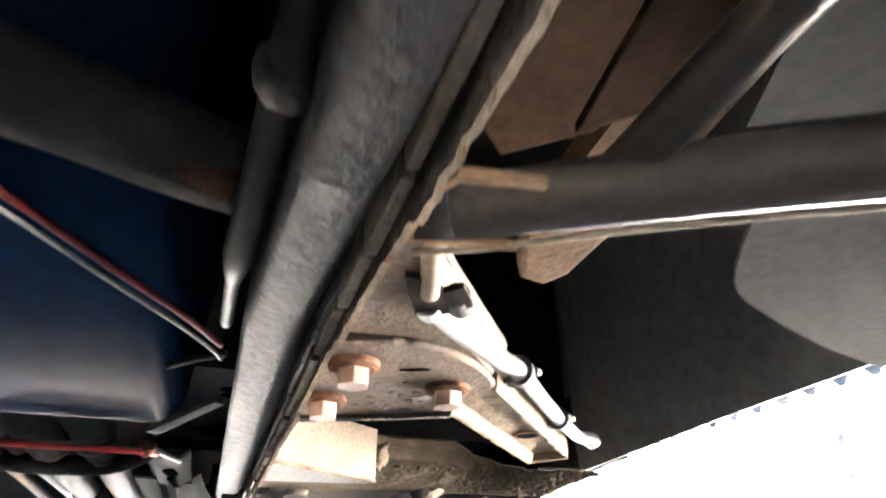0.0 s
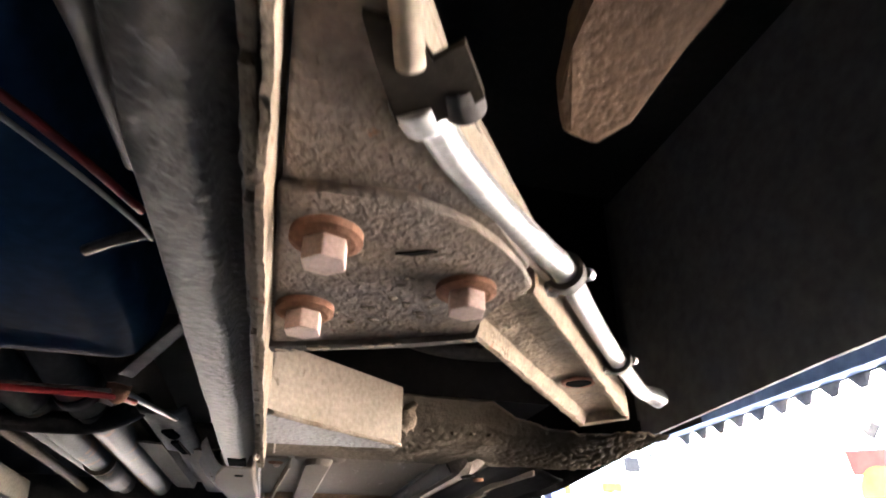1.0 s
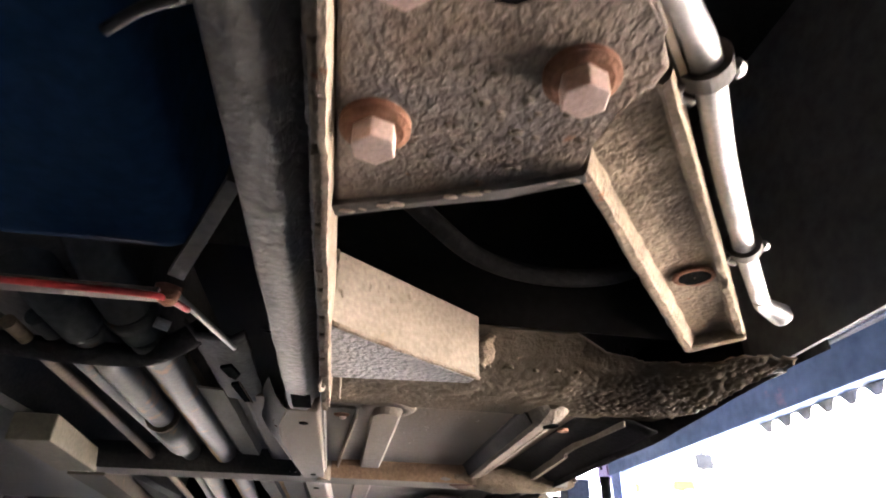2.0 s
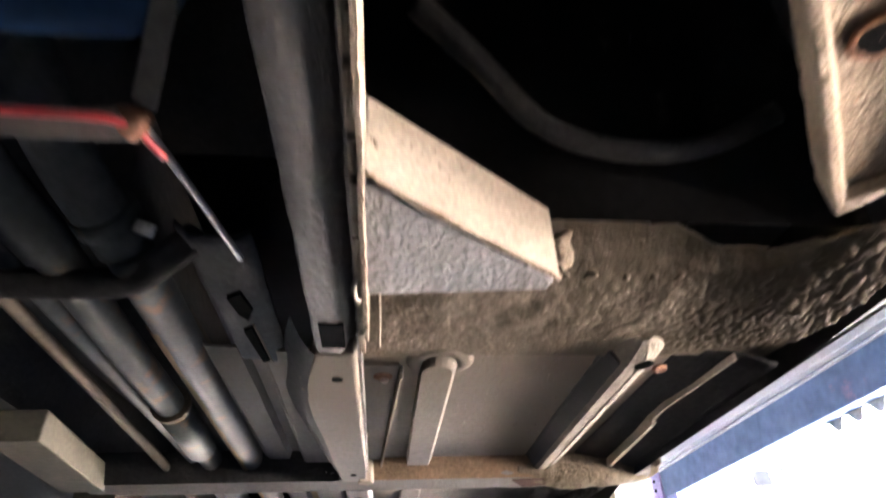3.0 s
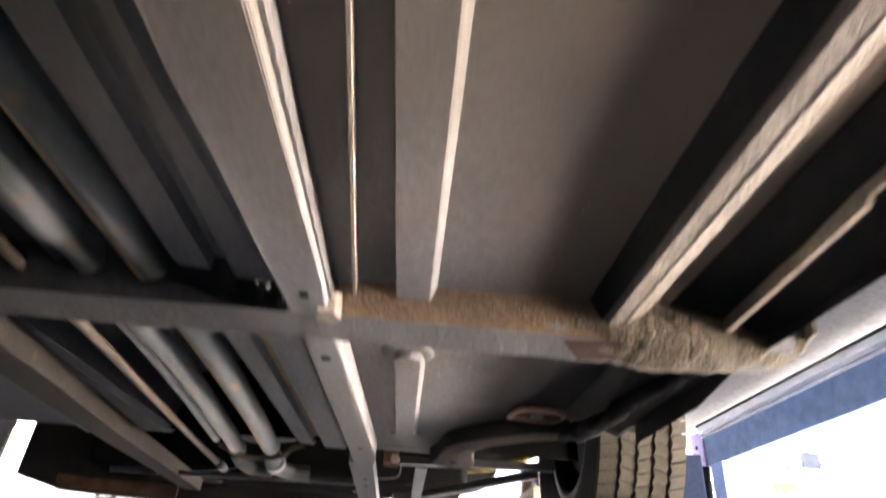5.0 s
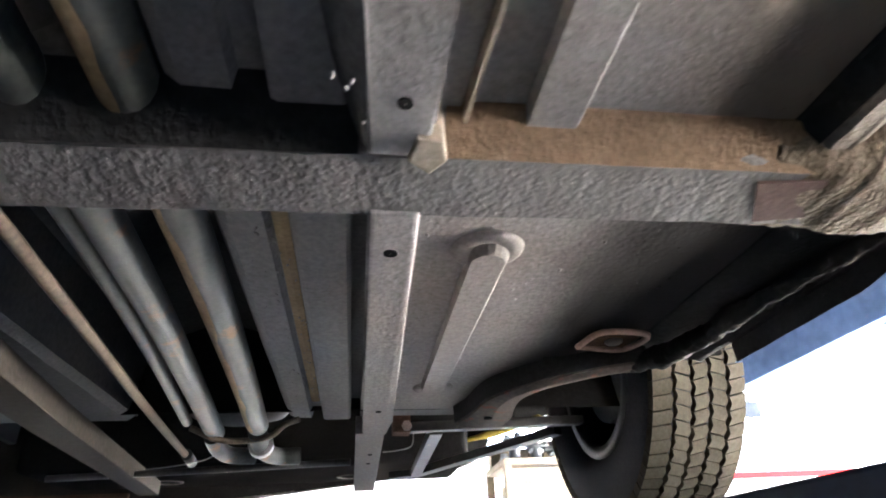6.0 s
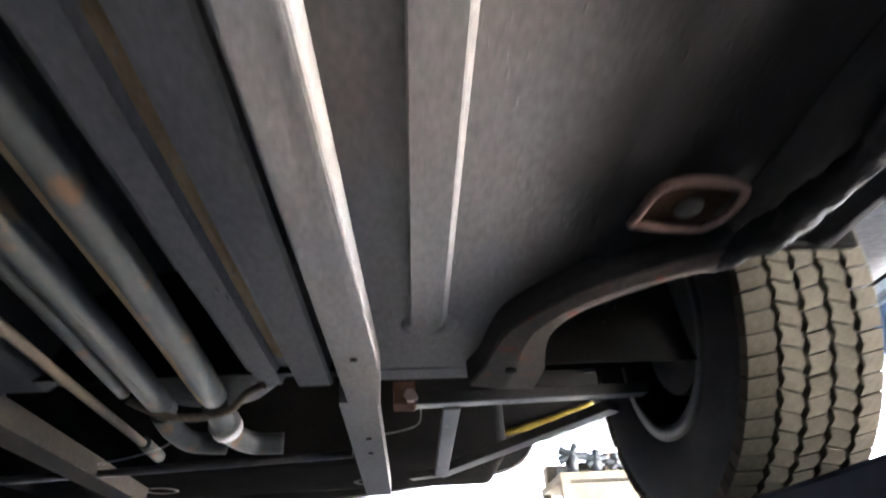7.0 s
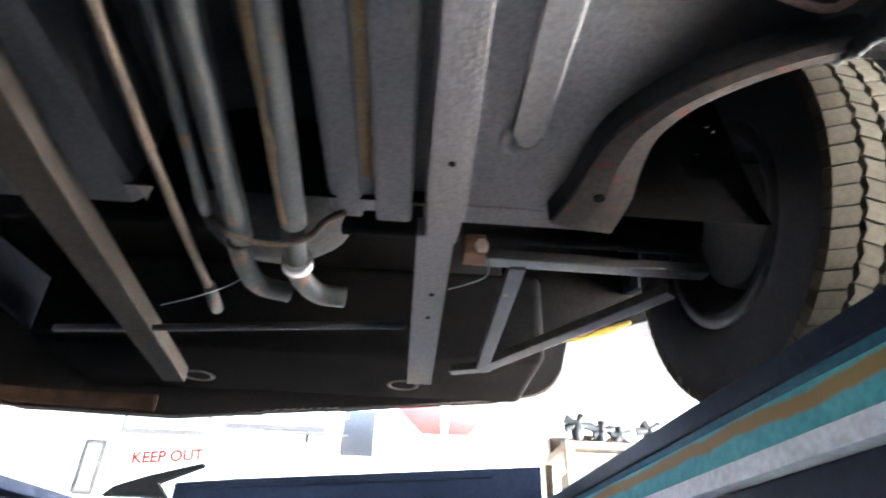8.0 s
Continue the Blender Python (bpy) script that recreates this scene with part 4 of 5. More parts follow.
part("wiring", tube([(0.16, 0.50, 1.772), (0.208, 0.568, 1.773), (0.245, 0.632, 1.774), (0.277, 0.69, 1.776), (0.297, 0.735, 1.778), (0.303, 0.765, 1.782)], 0.0013, 8), wire_white, car, "white cable across the sump")
part("wiring", tube([(0.16, 0.495, 1.776), (0.209, 0.561, 1.777), (0.247, 0.626, 1.778), (0.280, 0.685, 1.780), (0.302, 0.738, 1.783)], 0.0022, 8), wire_red, car, "red cable across the sump")
part("cable_clip", tube([(0.266, 0.785, 1.78), (0.285, 0.772, 1.783), (0.306, 0.765, 1.787)], 0.003, 8), arm_paint, car)
part("bracket_strap", prism([(0.232, 1.045), (0.300, 0.90), (0.309, 0.905), (0.243, 1.055)], 1.786, 1.792, 0.001), dark_steel, car, "grey steel strap")
part("cross_strap", roughen(box(-0.02, 0.232, 1.036, 1.060, 1.767, 1.771, 0.001), 0.001, 20), arm_paint, car, "flat steel cross strap")
part("strap_cable", tube([(0.10, 1.034, 1.765), (0.18, 1.036, 1.7645), (0.232, 1.042, 1.765), (0.246, 1.075, 1.769)], 0.003, 8), wire_red, car, "red cable tied to the strap")
part("shift_rod", tube([(0.240, 1.050, 1.772), (0.249, 1.10, 1.775), (0.262, 1.215, 1.787)], 0.003, 8), silver, car, "bright thin rod")
part("rod_knuckle", roughen(dome((0.236, 1.05, 1.775), 0.011, 0.012), 0.003, 60), rust, car)

# ---- front bracket with three bolts ----
BZ = 1.779
bracket = part("rod_bracket", roughen(prism([(0.372, 0.40), (0.385, 0.52), (0.402, 0.60), (0.433, 0.655), (0.474, 0.70), (0.512, 0.745), (0.508, 0.84), (0.366, 0.90)], BZ + 0.006, BZ + 0.011, 0.0015), 0.0008, 40), bracket_coat, car, "heavy dusty steel bracket bolted beside the rail")
pad_line = [(0.367, 0.905), (0.367, 0.694), (0.388, 0.691), (0.413, 0.688), (0.430, 0.689), (0.446, 0.694), (0.465, 0.704), (0.486, 0.720), (0.506, 0.741), (0.520, 0.760), (0.519, 0.774), (0.503, 0.790), (0.508, 0.842), (0.466, 0.866), (0.42, 0.884)]
part("bracket_pad", roughen(prism(pad_line, BZ, BZ + 0.0075, 0.0045, seg=4), 0.0006, 60), bracket_coat, bracket)


def bracket_arm():
    """A shallow trough between two rims, running back and outwards."""
    bm = bmesh.new()
    rings = []
    for k in range(25):
        t = k / 24
        a = Vector((0.507, 0.845, 1.783)).lerp(Vector((0.740, 1.145, 1.801)), t)
        b = Vector((0.523, 0.764, 1.782)).lerp(Vector((0.782, 1.096, 1.803)), t)
        d = (b - a).normalized()
        wide = (b - a).length
        up = Vector((0, 0, 1))
        row = [(0.0, 0.030), (0.0, -0.004), (0.003, -0.006), (0.009, -0.006), (0.012, -0.002), (0.015, 0.006), (wide * 0.5, 0.007), (wide - 0.012, 0.005), (wide - 0.008, -0.002), (wide - 0.002, -0.003), (wide, 0.001), (wide + 0.001, 0.03)]
        ring_k = []
        for h, z in row:
            p = a + d * h + up * z
            p += 0.0016 * noise.noise_vector(p * 60) + 0.0010 * noise.noise_vector(p * 140)
            ring_k.append(bm.verts.new(p))
        rings.append(ring_k)
    for r1, r2 in zip(rings, rings[1:]):
        for k in range(len(r1)):
            j = (k + 1) % len(r1)
            bm.faces.new((r1[k], r1[j], r2[j], r2[k]))
    bm.faces.new(rings[0])
    bm.faces.new(rings[-1])
    return bm


part("bracket_arm", bracket_arm(), bracket_dust, bracket, "long tapering arm of the bracket")
part("arm_hole", lathe([(0, 0.0005), (0, 0.013), (0.004, 0.013)], (0.662, 0.984, 1.7965), "z", 20), void, bracket)
part("arm_hole_rim", roughen(ring((0.662, 0.984, 1.7985), 0.014, 0.004), 0.0015, 90), rust, bracket)
part("end_cap", roughen(prism([(0.735, 1.140), (0.780, 1.094), (0.790, 1.104), (0.752, 1.152)], 1.797, 1.83, 0.003), 0.003, 60), bracket_dust, bracket)
# dark steel here carries the shade on the chipped back edge
part("back_lip", roughen(prism([(0.366, 0.900), (0.42, 0.880), (0.466, 0.862), (0.508, 0.838), (0.512, 0.846), (0.470, 0.871), (0.424, 0.889), (0.368, 0.910)], BZ - 0.004, BZ + 0.014, 0.001), 0.0018, 60), dark_steel, bracket, "chipped back edge of the bracket with its shade coloured dark")
chipped = bmesh.new()
for k in range(16):
    t = random.random()
    c = Vector((0.37, 0.905, BZ - 0.005)).lerp(Vector((0.51, 0.842, BZ - 0.004)), t)
    bmesh.ops.create_icosphere(chipped, subdivisions=1, radius=random.uniform(0.0012, 0.003), matrix=Matrix.Translation(c) @ Matrix.Diagonal((2.2, 0.8, 0.6, 1)))
tagged(part("bare_chip", roughen(chipped, 0.001, 200), tan_coat, bracket), kind="stuff")
for at in ((0.393, 0.722, 1.757), (0.481, 0.771, 1.762), (0.388, 0.819, 1.758)):
    hex_bolt("bolt", at, 0.021, 0.013, 0.0185, bracket)
part("slit", prism([(0.431, 0.739), (0.446, 0.731), (0.453, 0.731), (0.440, 0.739)], BZ - 0.001, BZ + 0.001), void, bracket)
def bracket_side():
    """The bracket's outer wall, leaning outwards as it rises, with a folded edge."""
    bm = bmesh.new()
    foot = smooth_line([(0.398, 0.592, 1.787), (0.433, 0.653, 1.787), (0.474, 0.698, 1.788), (0.512, 0.742, 1.790), (0.540, 0.775, 1.794)], 6)
    top = smooth_line([(0.420, 0.625, 1.850), (0.450, 0.674, 1.850), (0.488, 0.725, 1.850), (0.528, 0.778, 1.850), (0.562, 0.822, 1.850)], 6)
    rings = []
    for p, q in zip(foot, top):
        out = Vector((0.79, -0.61, 0))
        row = [p, p.lerp(q, 0.5), p.lerp(q, 0.80), p.lerp(q, 0.82) + out * 0.0012, p.lerp(q, 0.85) - out * 0.0012, p.lerp(q, 0.87), q, q - out * 0.004, p - out * 0.004]
        rings.append([bm.verts.new(c + 0.0006 * noise.noise_vector(c * 50)) for c in row])
    for r1, r2 in zip(rings, rings[1:]):
        for k in range(len(r1)):
            j = (k + 1) % len(r1)
            bm.faces.new((r1[k], r1[j], r2[j], r2[k]))
    bm.faces.new(rings[0])
    bm.faces.new(rings[-1])
    return bm


part("bracket_side", bracket_side(), tan_coat, bracket, "tan outer wall of the bracket with a folded seam")
part("side_seam", tube([(0.433, 0.651, 1.838), (0.468, 0.700, 1.838), (0.506, 0.751, 1.838), (0.545, 0.802, 1.838)], 0.0011, 6), void, bracket)
chips = bmesh.new()
for k in range(40):
    c = Vector((random.uniform(0.40, 0.50), random.uniform(0.765, 0.85), BZ))
    bmesh.ops.create_icosphere(chips, subdivisions=1, radius=random.uniform(0.0012, 0.0035), matrix=Matrix.Translation(c) @ Matrix.Diagonal((1.3, 1, 0.5, 1)))
tagged(part("flaked_coating", roughen(chips, 0.001, 200), undercoat, bracket), kind="stuff")

# bright hard tube clipped along the bracket's outer side
line = part("hard_tube", tube([(0.424, 0.634, 1.786), (0.444, 0.664, 1.790), (0.479, 0.703, 1.793), (0.519, 0.741, 1.796), (0.549, 0.772, 1.800), (0.604, 0.845, 1.806), (0.688, 0.950, 1.812), (0.770, 1.048, 1.819)], 0.0082, 18), silver, car, "bright silver hard tube")
part("tube_foot", tube([(0.770, 1.048, 1.819), (0.790, 1.070, 1.822), (0.806, 1.080, 1.823), (0.822, 1.088, 1.822), (0.832, 1.089, 1.822)], 0.008, radii=[0.0088, 0.008, 0.010, 0.012, 0.006]), silver, line)
for at in ((0.549, 0.773, 1.800), (0.688, 0.950, 1.812)):
    c, w = Vector(at), Vector((0.62, 0.78, 0.07)).normalized()
    side = Vector((0.78, -0.62, 0))
    part("tube_clip", lathe([(-0.006, 0.0095), (-0.006, 0.0135), (0.006, 0.0135), (0.006, 0.0095), (-0.006, 0.0095)], (0, 0, 0), "x", 24), dark_steel, line, "dark spring clip").matrix_basis = Matrix.Translation(c) @ w.to_track_quat("X", "Z").to_matrix().to_4x4()
    part("clip_edge", tube([c + w * 0.006 + side * 0.0135, c + w * 0.011 + side * 0.0150, c + w * 0.013 + side * 0.0125], 0.0035, 8), silver, line)
    part("clip_tail", tube([c - side * 0.012 - Vector((0, 0, 0.006)), c - side * 0.016 + w * 0.008 - Vector((0, 0, 0.008)), c - side * 0.010 + w * 0.016 - Vector((0, 0, 0.008))], 0.0022, 8), dark_steel, line)
part("upright_pin", tube([(0.395, 0.552, 1.792), (0.402, 0.576, 1.783), (0.4105, 0.604, 1.7775)], 0.0056, 18), tan_coat, car, "pale pin")
part("collar_flap", roughen(prism([(0.391, 0.588), (0.398, 0.606), (0.411, 0.634), (0.424, 0.632), (0.431, 0.625), (0.440, 0.612), (0.426, 0.590), (0.418, 0.600), (0.408, 0.590)], 1.777, 1.781), 0.001, 60), far_coat, car, "dark folded flap")
part("tube_collar", tube([(0.416, 0.626, 1.785), (0.424, 0.638, 1.786)], 0.0108, 16), silver, car, "bright collar round the tube")
part("open_stub", pipe_end([(0.430, 0.613, 1.784), (0.437, 0.626, 1.783)], 0.0085), dark_steel, car, "short open pipe stub")
# ---- gusset box on the rail ----
gus = bmesh.new()
a = [gus.verts.new(p) for p in ((0.362, 1.094, 1.772), (0.360, 1.250, 1.772), (0.522, 1.236, 1.772), (0.526, 1.222, 1.772))]
b = [gus.verts.new(p) for p in ((0.362, 1.098, 1.850), (0.360, 1.250, 1.850), (0.522, 1.248, 1.850), (0.528, 1.236, 1.850))]
gus.faces.new(a)
gus.faces.new(b[::-1])
for k in range(4):
    gus.faces.new((a[k], a[(k + 1) % 4], b[(k + 1) % 4], b[k]))
bmesh.ops.bevel(gus, geom=gus.edges[:], offset=0.003, segments=2, affect="EDGES", profile=0.6)
gusset = part("gusset_box", gus, undercoat_thick, car, "triangular gusset box with a tan front face")
part("gusset_face", roughen(prism([(0.364, 1.0925), (0.5285, 1.2205), (0.5305, 1.2185), (0.366, 1.0905)], 1.774, 1.848, 0.0005), 0.0008, 60), tan_coat, gusset, "tan dusty front face")
drips = bmesh.new()
for k in range(24):
    t = random.random() ** 1.8 * 0.5
    z = random.uniform(1.785, 1.848)
    bmesh.ops.create_icosphere(drips, subdivisions=2, radius=random.uniform(0.0015, 0.0035), matrix=Matrix.Translation((0.364 + 0.1645 * t, 1.0905 + 0.128 * t, z)) @ Matrix.Diagonal((1, 0.6, 1.6, 1)))
tagged(part("sealer_run", roughen(drips, 0.002, 120), tan_coat, gusset), kind="stuff")
part("gusset_nut", roughen(roughen(tube([(0.533, 1.236, 1.790), (0.541, 1.240, 1.806), (0.540, 1.236, 1.822), (0.548, 1.230, 1.834)], 0.009, 12, radii=[0.006, 0.011, 0.010, 0.004]), 0.004, 60), 0.002, 150), bracket_dust, gusset, "mud-caked nub at the gusset end")
# highlight between the gusset's two faces, laid on as a pale ridge
part("gusset_highlight", roughen(tube([(0.366, 1.0900, 1.7735), (0.45, 1.1555, 1.7730), (0.5290, 1.2175, 1.7735)], 0.0026, 8), 0.0012, 90), sealer, gusset, "edge highlight laid on as a pale ridge")

# ---- front wheel well ----
well = part("inner_fender", prism([(-0.5, 1.822), (0.6, 1.816), (0.9, 1.812), (1.22, 1.802), (1.22, 2.35), (-0.5, 2.35)], 0.877, 0.882, axis="x"), black_paint, car, "black inner fender panel")
part("fender_roof", prism([(0.36, -0.5), (0.88, -0.5), (0.88, 1.22), (0.36, 1.22)], 2.20, 2.21), well_black, car)
part("bay_side", prism([(-0.1, 1.80), (1.20, 1.80), (1.20, 2.2), (-0.1, 2.2)], 0.340, 0.344, axis="x"), dark_steel, car)
part("bent_tube", tube([(0.40, 1.07, 1.93), (0.45, 1.10, 1.905), (0.52, 1.16, 1.895), (0.60, 1.185, 1.893), (0.68, 1.18, 1.898), (0.74, 1.15, 1.915)], 0.011), tar_shade, car, "dark bent tube in the wheel well")

# ---- front suspension ----
rod = part("tension_rod", tube([(0.384, 0.546, 1.788), (0.443, 0.510, 1.789), (0.547, 0.452, 1.791), (0.70, 0.37, 1.790), (0.86, 0.285, 1.787)], 0.0152, 18, radii=[0.0145, 0.016, 0.018, 0.0195, 0.0205]), arm_paint, car, "satin black-brown suspension rod")
part("rod_lip", tube([(0.386, 0.556, 1.7735), (0.418, 0.539, 1.773), (0.466, 0.5075, 1.7725), (0.554, 0.458, 1.7725), (0.707, 0.378, 1.7705)], 0.0018, 8), tan_coat, rod)
part("stay_tube", tube([(0.463, 0.505, 1.795), (0.469, 0.472, 1.801), (0.469, 0.40, 1.802), (0.470, 0.30, 1.805)], 0.0115, 18), arm_paint, car, "satin suspension tube")
part("rod_bush", tube([(0.383, 0.542, 1.787), (0.398, 0.533, 1.787)], 0.0155, 20, steps=1), rubber, rod, "black rubber bush")
part("bush_cup", prism([(0.377, 0.545), (0.377, 0.503), (0.384, 0.489), (0.42, 0.484), (0.42, 0.487), (0.386, 0.493), (0.380, 0.505), (0.380, 0.541), (0.43, 0.532), (0.43, 0.535)], 1.771, 1.776), rust_face, car, "folded mount")
part("rust_bar", roughen(prism([(0.506, 0.680), (0.520, 0.702), (0.545, 0.706), (0.556, 0.685), (0.552, 0.60), (0.541, 0.508), (0.534, 0.449), (0.525, 0.38), (0.470, 0.38), (0.488, 0.55), (0.497, 0.64)], 1.852, 1.875, 0.006, seg=3), 0.002, 25), rust_bar, car, "rust-brown flat bar with worn edges")
# the lit line on the bar's edge, laid on as a thin tan tube
part("bar_edge_light", tube([(0.5405, 0.510, 1.853), (0.5375, 0.478, 1.853), (0.5345, 0.450, 1.853)], 0.0012, 6), tan_coat, car, "lit edge line laid on as a pale strip")
part("spring_plate", roughen(prism([(0.43, 0.545), (0.470, 0.512), (0.462, 0.42), (0.41, 0.40), (0.385, 0.50)], 1.836, 1.842, 0.001), 0.001, 30), brown_plate, car, "brown stamped plate")
part("spring_plate", roughen(prism([(0.448, 0.50), (0.486, 0.462), (0.478, 0.38), (0.43, 0.38)], 1.818, 1.824, 0.001), 0.001, 30), brown_plate, car, "brown stamped plate")
shield_bm = prism([(0.573, 0.515), (0.595, 0.552), (0.612, 0.577), (0.622, 0.590), (0.634, 0.600), (0.650, 0.609), (0.70, 0.626), (0.76, 0.641), (0.825, 0.65), (0.825, 0.30), (0.62, 0.36)], 1.815, 1.819, 0.001)
for v in shield_bm.verts:
    v.co.z -= 0.10 * (v.co.x - 0.59)
shield = part("splash_shield", shield_bm, shield_grey, car, "pale grey splash shield")
part("shield_bolt", dome((0.690, 0.520, 1.8045), 0.008, 0.006), dark_steel, shield)
part("grey_panel", prism([(0.569, 0.505), (0.640, 0.466), (0.68, 0.38), (0.56, 0.36), (0.533, 0.43)], 1.862, 1.866), shield_grey, car, "pale grey inner panel")

# ---- rear suspension, tank and tail ----
pivot = part("pivot_bracket", roughen(box(0.390, 0.428, 2.850, 2.89, 1.770, 1.81, 0.004), 0.001, 40), rust, car, "rusty pivot bracket")
part("pivot_bolt", tube([(0.418, 2.835, 1.782), (0.421, 2.865, 1.785)], 0.011, 6, steps=1), bare_bolt, pivot)
def flat_bar(name, a, b, wide, thick, mat, parent, label=""):
    """A straight flat bar between two points, its flat side down."""
    a, b = Vector(a), Vector(b)
    side = (b - a).cross(Vector((0, 0, 1))).normalized() * wide / 2
    up = Vector((0, 0, thick))
    bm = bmesh.new()
    ring_a = [bm.verts.new(a + q) for q in (-side, side, side + up, -side + up)]
    ring_b = [bm.verts.new(b + q) for q in (-side, side, side + up, -side + up)]
    bm.faces.new(ring_a)
    bm.faces.new(ring_b[::-1])
    for k in range(4):
        j = (k + 1) % 4
        bm.faces.new((ring_a[k], ring_a[j], ring_b[j], ring_b[k]))
    bmesh.ops.bevel(bm, geom=bm.edges[:], offset=min(wide, thick) * 0.15, segments=2, affect="EDGES", profile=0.6)
    return part(name, bm, mat, parent, label)


lower_arm = flat_bar("lower_arm", (0.42, 2.885, 1.776), (0.84, 2.925, 1.795), 0.030, 0.02, arm_paint, car, "black triangular rear lower arm")
flat_bar("arm_brace", (0.489, 2.900, 1.774), (0.487, 3.37, 1.752), 0.030, 0.02, arm_paint, lower_arm)
flat_bar("arm_tail", (0.80, 2.985, 1.785), (0.480, 3.375, 1.751), 0.036, 0.02, arm_paint, lower_arm)
flat_bar("arm_tail", (0.505, 3.365, 1.7535), (0.415, 3.40, 1.7525), 0.030, 0.018, arm_paint, lower_arm)
part("axle_tube", roughen(tube([(-0.75, 2.94, 1.90), (0.30, 2.94, 1.90), (0.84, 2.94, 1.90)], 0.045, steps=1), 0.001, 20), deep_black, car, "dark axle tube")
part("differential", roughen(dome((0.05, 2.94, 1.94), 0.16, 0.12), 0.004, 12), dark_steel, car, "dark differential", smooth=True)
part("wheel_house", prism([(0.60, 2.41), (0.90, 2.41), (0.90, 3.5), (0.60, 3.5)], 2.28, 2.29), deep_black, car, "black wheel house")
part("quarter_inner", prism([(0.56, 1.838), (0.63, 1.857), (0.72, 1.879), (0.898, 1.932), (1.08, 1.99), (1.08, 2.29), (0.56, 2.29)], 3.46, 3.47, axis="y"), deep_black, car)
part("house_wall", prism([(2.42, 1.792), (2.42, 2.29), (2.41, 2.29), (2.41, 1.792)], 0.66, 0.895, axis="x"), deep_black, car)
part("seat_pan", sheet([(2.745, PAN), (2.76, PAN + 0.05), (2.80, 2.10), (3.90, 2.15)], -0.86, 0.86, 0.004), deep_black, car)
part("kick_panel", sheet([(2.742, PAN), (2.75, 1.80), (2.77, 1.98)], -0.10, 0.48, 0.003), deep_black, car)
part("sway_bar", tube([(-0.45, 3.25, 1.760), (-0.16, 3.21, 1.760), (0.30, 3.135, 1.760)], 0.008, 10, steps=1), arm_paint, car, "thin cross bar")
tank_bm = box(-0.62, 0.66, 3.42, 3.80, 1.80, 2.05, 0.03, seg=4)
part("fuel_tank", tank_bm, deep_black, car, "dark fuel tank between the rails", smooth=True)
tail_line = [(-1.10, 1.80), (-0.95, 1.765), (-0.875, 1.752), (-0.40, 1.743), (-0.132, 1.7655), (-0.130, 1.776), (0.100, 1.7955), (0.102, 1.7852), (0.60, 1.838), (0.74, 1.865), (0.79, 1.897), (0.825, 1.95), (0.845, 2.03), (0.90, 2.40), (-1.10, 2.40)]
lip_line = [tail_line[k] for k in (0, 1, 2, 3, 4, 7, 8, 9, 10, 11)]
tail = part("rear_valance", prism(tail_line, 3.88, 3.93, 0.006, axis="y"), deep_black, car, "dark rear valance")
part("valance_lip", roughen(tube([(x, 3.89, z) for x, z in lip_line], 0.0045, 8, 4), 0.0015, 30), arch_coat, tail, "rusty lower lip")
for k in range(9):
    x = -0.122 + 0.0262 * k
    part("slot_bar", prism([(x, 1.7655 + 0.084 * (x + 0.132)), (x + 0.009, 1.7655 + 0.084 * (x + 0.132)), (x + 0.015, 1.782 + 0.084 * (x + 0.132)), (x + 0.006, 1.782 + 0.084 * (x + 0.132))], 3.884, 3.894, axis="y"), arch_coat, tail)
part("rusty_corner", roughen(prism([(-0.93, 1.770), (-0.87, 1.757), (-0.45, 1.748), (-0.45, 1.80), (-0.80, 1.80), (-0.93, 1.81)], 3.862, 3.878, 0.004, axis="y"), 0.004, 25), brown_plate, tail, "rusty brown corner")
for x in (-0.27, 0.30):
    part("tow_loop", ring((x, 3.66, 1.80), 0.04, 0.006), dark_steel, car)

part("tie_wire", tube([(-0.163, 3.067, 1.745), (-0.08, 3.015, 1.7435), (-0.008, 2.965, 1.747), (0.03, 2.94, 1.765)], 0.0012, 6), silver, car, "thin bright tie wire")
part("tie_wire", tube([(0.372, 2.935, 1.746), (0.40, 2.91, 1.744), (0.431, 2.883, 1.748), (0.436, 2.875, 1.775)], 0.0012, 6), silver, car, "thin bright tie wire")
part("tail_corner", roughen(tube([(0.63, 3.452, 1.862), (0.72, 3.452, 1.880), (0.82, 3.452, 1.906), (0.905, 3.452, 1.938)], 0.011, 10, radii=[0.004, 0.011, 0.012, 0.006]), 0.002, 30), gold, car, "yellowed plastic tail corner")

# ---- wheels ----
def tread_block(j, xa, xb, R, span):
    """One block of the tread in row j, at angle 0 of a wheel that turns round x."""
    bm = bmesh.new()
    lean = 0.020 * (1 if j % 2 else -1)
    vs = []
    for x in (xa, xb):
        shoulder = (j == 0 and x == xa) or (j == 4 and x == xb)
        r0, r1 = R - (0.026 if shoulder else 0.015), R - (0.005 if shoulder else 0.0)
        sh = lean if x == xb else 0.0
        for i, a in enumerate((sh, span / 2 + sh * 1.4, span + sh)):
            zig = (0.0035 if i == 1 else -0.0015) * (0 if shoulder else 1)
            for r in (r0, r1):
                vs.append(bm.verts.new((x + zig, r * math.cos(a), r * math.sin(a))))
    L, U = vs[:6], vs[6:]
    for f in ((L[1], L[3], U[3], U[1]), (L[3], L[5], U[5], U[3]), (L[0], L[2], L[3], L[1]), (L[2], L[4], L[5], L[3]), (U[0], U[1], U[3], U[2]), (U[2], U[3], U[5], U[4]), (L[0], L[1], U[1], U[0]), (L[4], U[4], U[5], L[5])):
        bm.faces.new(f)
    bmesh.ops.recalc_face_normals(bm, faces=bm.faces)
    return bm


